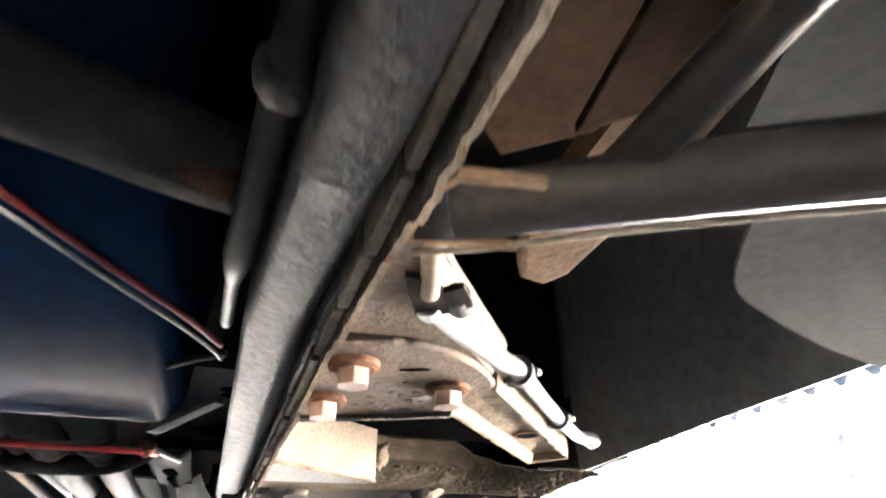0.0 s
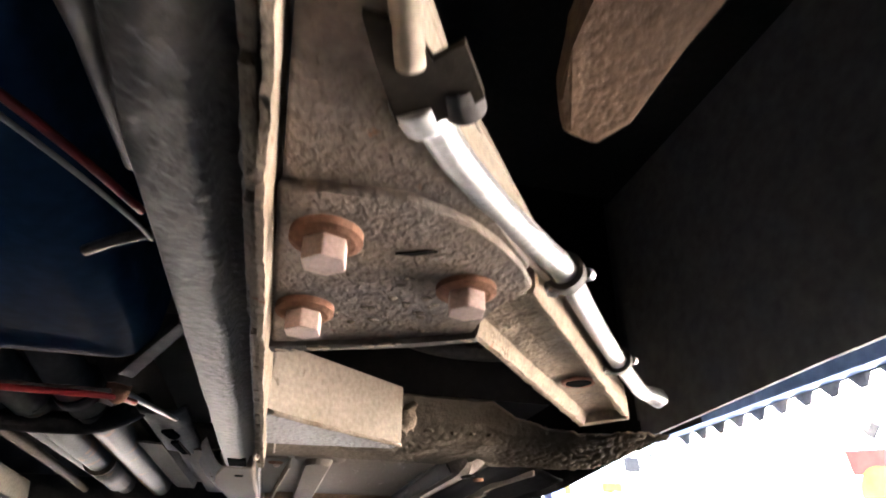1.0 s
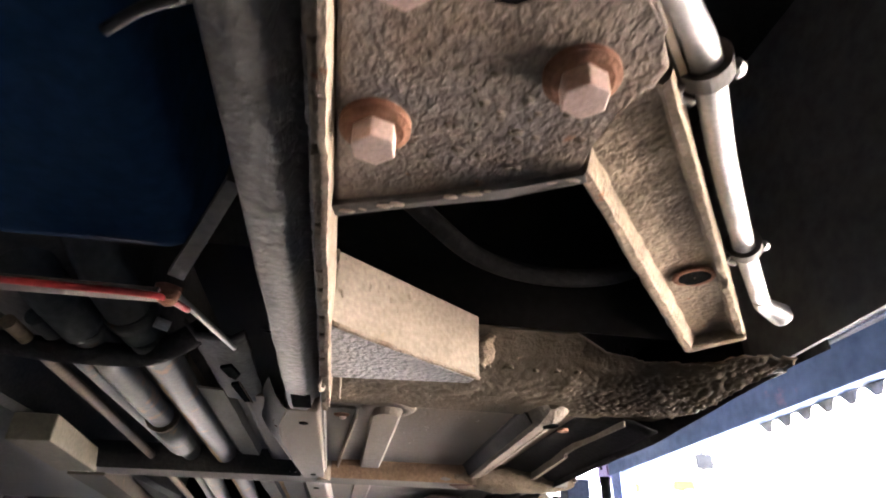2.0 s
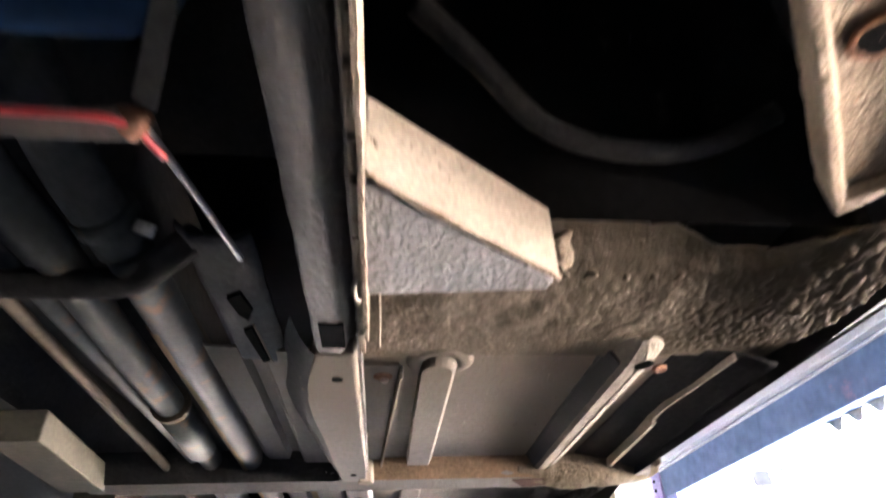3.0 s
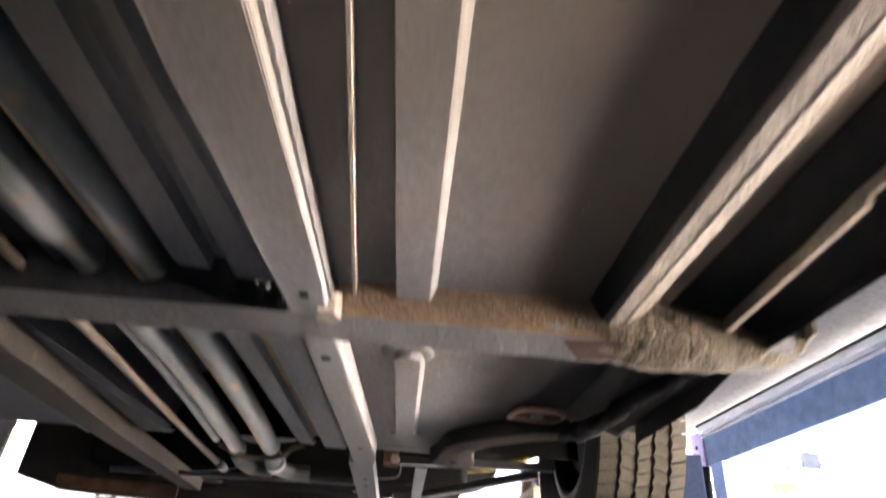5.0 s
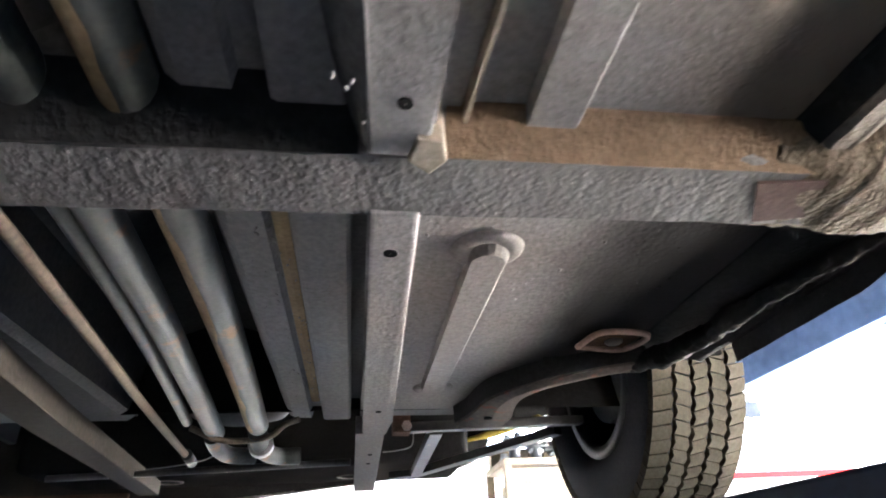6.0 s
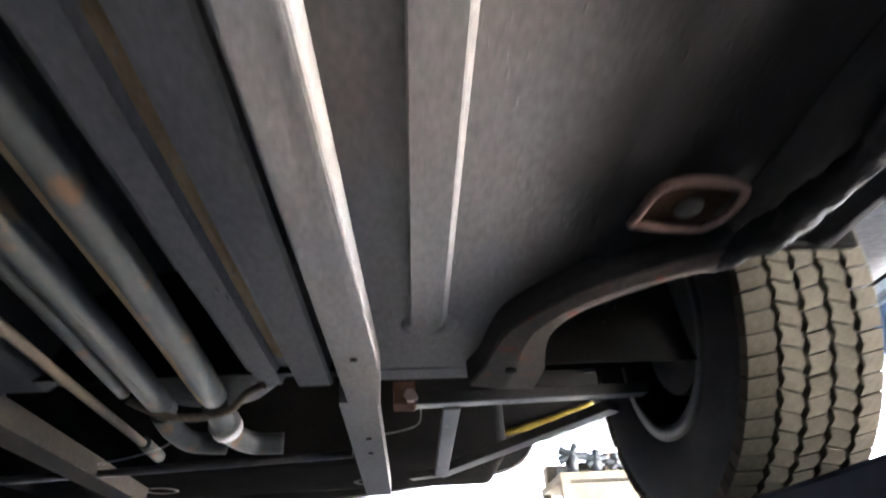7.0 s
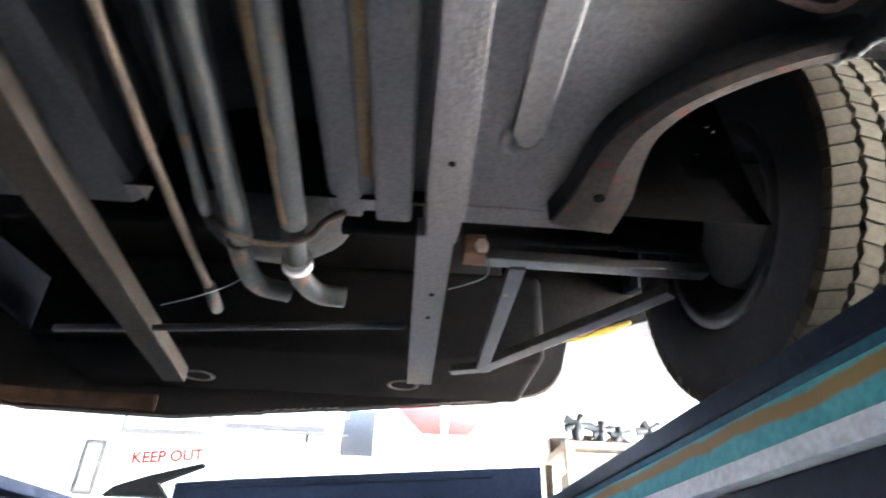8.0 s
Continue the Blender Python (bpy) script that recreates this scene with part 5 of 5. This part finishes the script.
def wheel(cx, cy, cz, out, near=False):
    """A steel wheel with a block-tread tyre; out is +1 where the outer face points to +x."""
    R, W, rr = 0.350, 0.190, 0.195
    prof = [(-0.085, rr - 0.02), (-0.085, rr + 0.008), (-0.075, rr + 0.004), (-0.06, rr - 0.02), (-0.03, rr - 0.04), (0.03, rr - 0.04), (0.045, rr - 0.05), (0.045, 0.09), (0.055, 0.085), (0.055, 0.03), (0.05, 0.001), (0.042, 0.001), (0.047, 0.03), (0.045, 0.08), (0.037, 0.09), (0.037, rr - 0.055), (0.025, rr - 0.045), (-0.03, rr - 0.046), (-0.065, rr - 0.026), (-0.085, rr - 0.02)]
    hub = part("wheel", lathe([(h * out, r) for h, r in prof], (cx, cy, cz), "x", 48), rim_steel, car, "dusty steel wheel with a block-tread tyre", smooth=True)
    h = W / 2
    side = [(-h * 0.80, rr), (-h * 0.95, rr + 0.02), (-h * 1.06, rr + 0.06), (-h * 1.04, R - 0.05), (-h * 0.98, R - 0.022), (-h * 0.90, R - 0.014), (h * 0.90, R - 0.014), (h * 0.98, R - 0.022), (h * 1.04, R - 0.05), (h * 1.06, rr + 0.06), (h * 0.95, rr + 0.02), (h * 0.80, rr), (-h * 0.80, rr)]
    part("tyre", lathe(side, (cx, cy, cz), "x", 72), rubber, hub, "black rubber tyre", smooth=True)
    rows_x = [(-0.097, -0.061), (-0.052, -0.023), (-0.014, 0.014), (0.023, 0.052), (0.061, 0.097)]
    n = 74
    rest = bmesh.new()
    for j, (xa, xb) in enumerate(rows_x):
        kinds = []
        for v in range(3):
            m = bpy.data.meshes.new("tread_block")
            tread_block(j, xa, xb, R, 2 * math.pi / n * (0.88 + 0.02 * v)).to_mesh(m)
            m.materials.append(tread_dust)
            kinds.append(m)
        for k in range(n):
            turn = 2 * math.pi * (k + 0.45 * (j % 2) + 0.06 * random.random()) / n
            m = kinds[random.randrange(3)]
            at = Matrix.Translation((cx, cy, cz)) @ Matrix.Rotation(turn, 4, "X")
            if near and radians(105) < turn % (2 * math.pi) < radians(265):
                ob = new("tread_block", m)
                ob.matrix_basis = at
                ob.parent = hub
            else:
                own = bmesh.new()
                own.from_mesh(m)
                own.transform(at)
                join(rest, own)
    tagged(part("tread", rest, tread_dust, hub, "dust-beige block tread"), kind="stuff")
    for k in range(5):
        a = 2 * math.pi * k / 5
        c = Vector((cx + 0.033 * out, cy + 0.055 * math.cos(a), cz + 0.055 * math.sin(a)))
        part("wheel_stud", tube([c, c - Vector((0.014 * out, 0, 0))], 0.008, 6, steps=1), silver, hub)
    drum = lathe([(-0.05 * out, 0.001), (-0.05 * out, 0.12), (0.0, 0.125), (0.03 * out, 0.125), (0.03 * out, 0.001)], (cx, cy, cz), "x", 32)
    part("brake_drum", drum, dark_steel, hub, "dark brake drum")
    return hub


wheel(0.972, 2.94, 1.922, 1, near=True)
wheel(-0.894, 2.94, 1.922, -1)
wheel(0.992, 0.22, 1.922, 1)
wheel(-0.952, 0.22, 1.922, -1)

# ---- outer body, plain ----
def side_line(tail):
    pts = [(-0.55, 1.95), (-0.55, 2.35), (3.98, 2.42), (3.98, tail)]
    pts += arc(2.94, 1.92, 0.42, 10, 180, 12)
    pts += [(2.50, 1.84), (0.71, 1.84)]
    pts += arc(0.25, 1.92, 0.42, 0, 180, 12)
    return pts


for x, tail in ((0.90, 2.18), (-0.88, 1.97)):
    part("body_side", prism(side_line(tail), x, x + 0.02, axis="x"), car_paint, car, "dark painted body side")
part("body_top", prism([(-0.86, -0.55), (0.90, -0.55), (0.90, 3.98), (-0.86, 3.98)], 2.36, 2.40), car_paint, car)
part("cabin", prism([(1.0, 2.40), (1.55, 2.85), (2.75, 2.88), (3.45, 2.42)], -0.72, 0.76, 0.04, axis="x", seg=3), car_paint, car, "dark cabin")
part("nose", prism([(-0.86, 1.85), (0.90, 1.85), (0.90, 2.38), (-0.86, 2.38)], -0.57, -0.54, axis="y"), car_paint, car)

# ---- the lift ----
lift = thing("car_lift", (0.0, 1.6, 0.0), "blue and teal drive-on car lift with worn paint", "car lift")
def runway(x_in, x_out, trim):
    s = 1 if x_out > x_in else -1
    lo, hi = min(x_in, x_out), max(x_in, x_out)
    deck = part("runway", box(lo, hi, -1.3, 5.0, 1.535, 1.572, 0.004), navy, lift, "navy runway deck")
    part("deck_plate", roughen(box(lo + 0.004, hi - 0.004, -1.3, 5.0, 1.5705, 1.5735), 0.0004, 12), deck_steel, deck, "worn dark steel deck plate")
    part("under_box", box(min(x_in + s * 0.03, x_out - s * 0.03), max(x_in + s * 0.03, x_out - s * 0.03), -1.3, 5.0, 1.36, 1.4355, 0.003), navy, deck)
    def band(name, d, z0, z1, mat, label=""):
        part(name, box(min(x_in + s * d, x_in + s * 0.05), max(x_in + s * d, x_in + s * 0.05), -1.3, 5.0, z0, z1, 0.002), mat, deck, label)
    if not trim:
        return
    band("deck_edge", 0.004, 1.5205, 1.5345, edge_blue, "dark blue deck edge")
    band("side_rail", 0.002, 1.465, 1.520, teal, "teal side rail with a rust-streaked band")
    band("bottom_lip", -0.002, 1.436, 1.4645, lip_grey, "pale bottom lip")


runway(0.795, 1.32, True)
runway(-0.90, -1.42, False)
part("jack_beam", prism([(-0.375, 1.47), (-0.375, 1.566), (-0.20, 1.582), (0.76, 1.657), (0.76, 1.50)], 3.98, 4.12, 0.006, axis="y"), navy, lift, "navy jack beam between the runways")
part("beam_lip", prism([(-0.33, 1.545), (0.60, 1.615), (0.60, 1.635), (-0.33, 1.558)], 3.966, 3.979, 0.003, axis="y"), navy, lift)
for y in (-1.1, 4.25):
    part("cross_beam", box(-1.75, 1.79, y - 0.09, y + 0.09, 1.36, 1.53, 0.008), navy, lift, "navy lift cross beam")
    for x in (-1.75, 1.79):
        part("lift_post", box(x - 0.07, x + 0.07, y - 0.07, y + 0.07, 0.0, 2.15, 0.006), navy, lift, "navy lift post")
part("chock", prism([(-0.56, 1.515), (-0.53, 1.542), (-0.44, 1.574), (-0.287, 1.616), (-0.285, 1.607), (-0.41, 1.556), (-0.37, 1.515)], 3.93, 3.96, 0.002, axis="y"), dark_box, lift, "black pointed wheel stop")

# ---- canopy over the bay ----
canopy = thing("canopy", (3.0, 6.2, 0.0), "open-sided canopy with a blue steel eave beam", "canopy")
part("eave_beam", box(2.95, 3.05, -5.0, 6.55, 2.53, 2.79, 0.006), beam_blue, canopy, "blue steel eave beam")
part("beam_end", box(2.93, 3.07, 6.33, 6.56, 2.49, 2.83, 0.012, seg=3), plate_violet, canopy, "violet-blue end plate of the beam")
for z in (2.62, 2.70):
    part("plate_bolt", lathe([(0.0, 0.001), (0.0, 0.014), (0.012, 0.014)], (2.918, 6.44, z), "x", 12), dark_box, canopy)
part("gutter", box(2.90, 2.99, -5.0, 6.33, 2.796, 2.846, 0.006), lip_grey, canopy, "pale gutter along the beam")
part("gutter_lip", box(2.885, 2.897, -5.0, 6.33, 2.842, 2.858, 0.002), dark_box, canopy)
part("beam_flange", box(2.925, 2.947, -5.0, 6.33, 2.758, 2.772, 0.002), lip_grey, canopy, "bright upper flange")
part("post", box(2.93, 3.07, 6.05, 6.25, 0.0, 2.53, 0.006), post_blue, canopy, "light blue post")
part("downpipe", tube([(2.90, 6.32, 0.0), (2.90, 6.32, 1.2), (2.90, 6.32, 2.52)], 0.05, 14, steps=1), dark_box, canopy, "black downpipe")
part("post", box(2.93, 3.07, -4.9, -4.7, 0.0, 2.53, 0.006), post_blue, canopy)
part("roof_sheet", prism([(-4.4, 3.9), (3.2, 2.875), (3.2, 2.905), (-4.4, 3.93)], -5.2, 8.7, axis="y"), roof_dark, canopy, "weathered roof sheeting")

cor = bmesh.new()
rows = []
for i in range(180):
    y = -3.7 + 0.044 * i
    low = 2.494 + 0.028 * (-1, -1, 1, 1)[i % 4]
    rows.append([cor.verts.new((3.054 + 0.01 * (i % 4 < 2), y, z)) for z in (2.60, low)])
for a, b in zip(rows, rows[1:]):
    cor.faces.new((a[0], a[1], b[1], b[0]))
sheet_ob = part("corrugated_sheet", cor, zinc, canopy, "grey corrugated sheet below the beam")
solid = sheet_ob.modifiers.new("thick", "SOLIDIFY")
solid.thickness = 0.004

# ---- the yard behind ----
van = thing("camper", (-2.0, 9.6, 0.0), "white camper body with framed windows and a warning in red letters", "camper")
shell = part("body", box(-5.2, 2.3, 9.0, 11.6, 0.55, 3.9, 0.06, seg=3), white_wall, van, "white camper body")
for x in (-4.2, 1.2):
    part("wheel", lathe([(-0.11, 0.15), (-0.11, 0.30), (-0.09, 0.34), (0.09, 0.34), (0.11, 0.30), (0.11, 0.15)], (x, 9.25, 0.34), "y", 28), rubber, van)
    part("axle_leg", box(x - 0.08, x + 0.08, 9.15, 9.4, 0.30, 0.60), dark_box, van)
for x0, x1, z0, z1 in ((-2.82, -1.86, 2.785, 3.06), (-1.70, -0.56, 2.885, 3.15)):
    w = part("window", box(x0, x1, 8.965, 9.0, z0, z1, 0.012), frame_grey, van, "pale framed window")
    part("pane", box(x0 + 0.04, x1 - 0.04, 8.958, 8.966, z0 + 0.055, z1 - 0.04, 0.004), lip_grey, w, "pane with a drawn pale blind")
part("window_shelf", box(-1.22, -0.30, 8.93, 9.0, 2.845, 2.86, 0.003), frame_grey, van)
part("bracket_arm", box(-0.77, -0.75, 8.94, 9.0, 2.76, 2.87), dark_box, van)
part("rubbing_strip", box(-2.72, -1.55, 8.98, 9.0, 2.715, 2.730, 0.003), frame_grey, van)
part("rubbing_strip", box(-0.75, -0.02, 8.98, 9.0, 2.57, 2.585, 0.003), frame_grey, van)
part("hatch", box(-0.365, -0.01, 8.955, 9.0, 2.64, 3.14, 0.012), pane_grey, van, "dark grey hatch")
part("hatch_latch", box(-0.34, -0.315, 8.945, 8.956, 3.04, 3.10, 0.003), white_wall, van)
part("door_frame", box(-3.15, -2.92, 8.965, 9.0, 2.14, 2.70, 0.04, seg=4), frame_grey, van, "rounded pale door frame")
part("door_panel", box(-3.10, -2.97, 8.955, 8.966, 2.19, 2.65, 0.003), white_wall, van)
txt = bpy.data.curves.new("warning", "FONT")
txt.body = "KEEP OUT"
txt.size = 0.165
txt.offset = 0.005
txt.extrude = 0.001
words = new("warning_text", txt)
words.data.materials.append(faded_red)
words.matrix_basis = pose(-2.62, 8.990, 2.47, 90, -5, 0)
place(words, van)
tagged(words, "red warning letters")
part("red_plate", prism([(0.80 + 0.70 * math.cos(radians(22.5 + 45 * k)), 3.56 + 0.70 * math.sin(radians(22.5 + 45 * k))) for k in range(8)], 8.95, 8.975, axis="y"), faded_red, van, "red eight-sided plate with a pale middle stripe")
part("plate_stripe", prism([(0.76, 2.90), (0.83, 2.90), (0.86, 3.40), (0.73, 3.40)], 8.942, 8.949, axis="y"), white_wall, van)

bench = thing("work_bench", (2.2, 6.4, 0.0), "pale timber bench piled with old parts", "bench")
part("bench_top", box(1.42, 2.75, 6.1, 6.8, 2.19, 2.24, 0.006), timber, bench)
part("bench_shelf", box(1.42, 2.75, 6.1, 6.8, 1.79, 1.83, 0.006), timber, bench)
part("bench_front", box(1.45, 2.72, 6.12, 6.15, 1.85, 2.17, 0.006), timber, bench)
for x in (1.45, 2.70):
    for y in (6.12, 6.75):
        part("leg", box(x - 0.03, x + 0.03, y - 0.03, y + 0.03, 0.0, 2.19, 0.004), timber, bench)
random.seed(11)
for k in range(16):
    x, y = random.uniform(1.5, 2.7), random.uniform(6.18, 6.72)
    r = random.uniform(0.03, 0.07)
    kind = k % 3
    if kind == 0:
        bm = tube([(x - 0.10, y, 2.24 + r), (x, y + 0.03, 2.245 + r), (x + 0.12, y - 0.02, 2.24 + r)], r, 12, radii=[r, r * 0.6, r])
        name, cat, mat = "metal_fitting", "fitting", dark_box
    elif kind == 1:
        bm = lathe([(0.0, r * 0.4), (0.0, r * 1.3), (0.04, r * 1.3), (0.05, r), (0.09, r * 0.9), (0.09, r * 0.4), (0.0, r * 0.4)], (x, y, 2.24), "z", 20)
        name, cat, mat = "hub_part", "car part", zinc
    else:
        bm = box(x - r * 1.5, x + r * 1.5, y - r, y + r, 2.24, 2.24 + r * 2.2, 0.01)
        name, cat, mat = "parts_box", "box", timber
    tagged(part(name, bm, mat), "old workshop " + cat + " lying on the bench", cat, "clutter on the bench")
for x, z, r in ((1.53, 2.36, 0.085), (1.70, 2.33, 0.07), (1.84, 2.30, 0.06), (2.05, 2.34, 0.08)):
    bm = bmesh.new()
    for k in range(5):
        a = radians(72 * k + 90 * x)
        tube([(x, 6.17, z), (x + r * 0.6 * math.cos(a), 6.16, z + r * 0.4 * math.sin(a)), (x + r * 1.2 * math.cos(a), 6.17, z + r * 0.75 * math.sin(a))], 0.03, 10, 3, bm=bm, radii=[0.045, 0.026, 0.034])
    tube([(x, 6.17, z), (x, 6.17, 2.30), (x, 6.17, 2.24)], 0.045, 12, 1, bm=bm)
    tagged(part("valve_handle", bm, pane_grey, smooth=True), "grey five-lobed valve handle standing on the bench", "valve", "valve handles on the bench")
for x0, w, h in ((1.50, 0.30, 0.26), (1.84, 0.26, 0.22), (2.14, 0.36, 0.28)):
    crate = part("crate", box(x0, x0 + w, 6.16, 6.60, 1.83, 1.83 + h, 0.01), timber)
    tagged(crate, "pale timber crate on the bench shelf", "crate", "crates on the bench shelf")

bus = thing("bus", (6.0, 10.5, 0.0), "white bus with a red stripe and grey windows", "bus")
part("body", box(3.4, 8.6, 9.6, 12.0, 0.5, 3.9, 0.08, seg=3), white_wall, bus, "white bus body")
part("stripe", box(3.39, 8.61, 9.585, 9.6, 2.44, 2.53, 0.002), deep_red, bus, "red stripe")
for k in range(4):
    part("window", box(3.55 + k * 1.22, 4.62 + k * 1.22, 9.58, 9.6, 1.80, 2.43, 0.02), pane_grey, bus, "grey window")
for x in (4.3, 7.6):
    part("wheel", lathe([(-0.13, 0.2), (-0.13, 0.42), (-0.10, 0.48), (0.10, 0.48), (0.13, 0.42), (0.13, 0.2)], (x, 9.85, 0.48), "y", 28), rubber, bus)
mirror = part("mirror_head", box(5.70, 5.96, 9.25, 9.32, 3.20, 3.42, 0.03, seg=3), dark_box, bus, "black mirror head")
part("mirror_arm", tube([(5.66, 9.6, 3.22), (5.56, 9.35, 3.22), (5.54, 9.30, 3.30), (5.72, 9.28, 3.40), (5.95, 9.28, 3.47), (6.18, 9.29, 3.50), (6.16, 9.30, 3.40), (5.98, 9.30, 3.28), (5.90, 9.5, 3.22)], 0.018, 8), dark_box, mirror)
part("lamp", roughen(box(4.55, 4.85, 9.5, 9.6, 2.86, 2.98, 0.03), 0.02, 8), gold, bus, "amber lamp")
part("lamp", roughen(box(5.42, 5.75, 9.5, 9.6, 2.92, 3.06, 0.03), 0.02, 8), gold, bus, "amber lamp")
part("step_box", box(5.55, 5.85, 9.45, 9.6, 2.62, 2.92, 0.03), zinc, bus)

wall = part("wall_white", box(9.0, 9.2, -12.0, 18.0, 0.0, 5.0), white_wall)
tagged(wall, "sunlit white wall beside the yard", "wall", kind="structure")
mural = thing("wall_emblem", (9.0, 7.8, 3.2), "faded red and gold emblem painted on the white wall", "emblem")
part("banner", prism([(7.35, 3.40), (8.25, 3.52), (8.2, 3.15), (7.9, 3.10), (7.45, 3.05)], 8.98, 8.998, axis="x"), emblem_red, mural)
part("disc", lathe([(-0.02, 0.001), (-0.02, 0.36), (0.0, 0.36)], (8.995, 7.8, 2.85), "x", 28), emblem_gold, mural)
part("wing", prism([(7.5, 3.75), (7.62, 3.85), (7.72, 3.72), (7.85, 3.86), (7.78, 3.66), (7.66, 3.58)], 8.98, 8.998, axis="x"), emblem_black, mural)
part("picture", box(8.975, 8.998, 6.35, 7.05, 2.95, 3.85), emblem_black, mural)

part("channel_hole", lathe([(0, 0.0005), (0, 0.008), (0.004, 0.008)], (0.690, 1.398, 1.7625), "z", 16), rust, car)
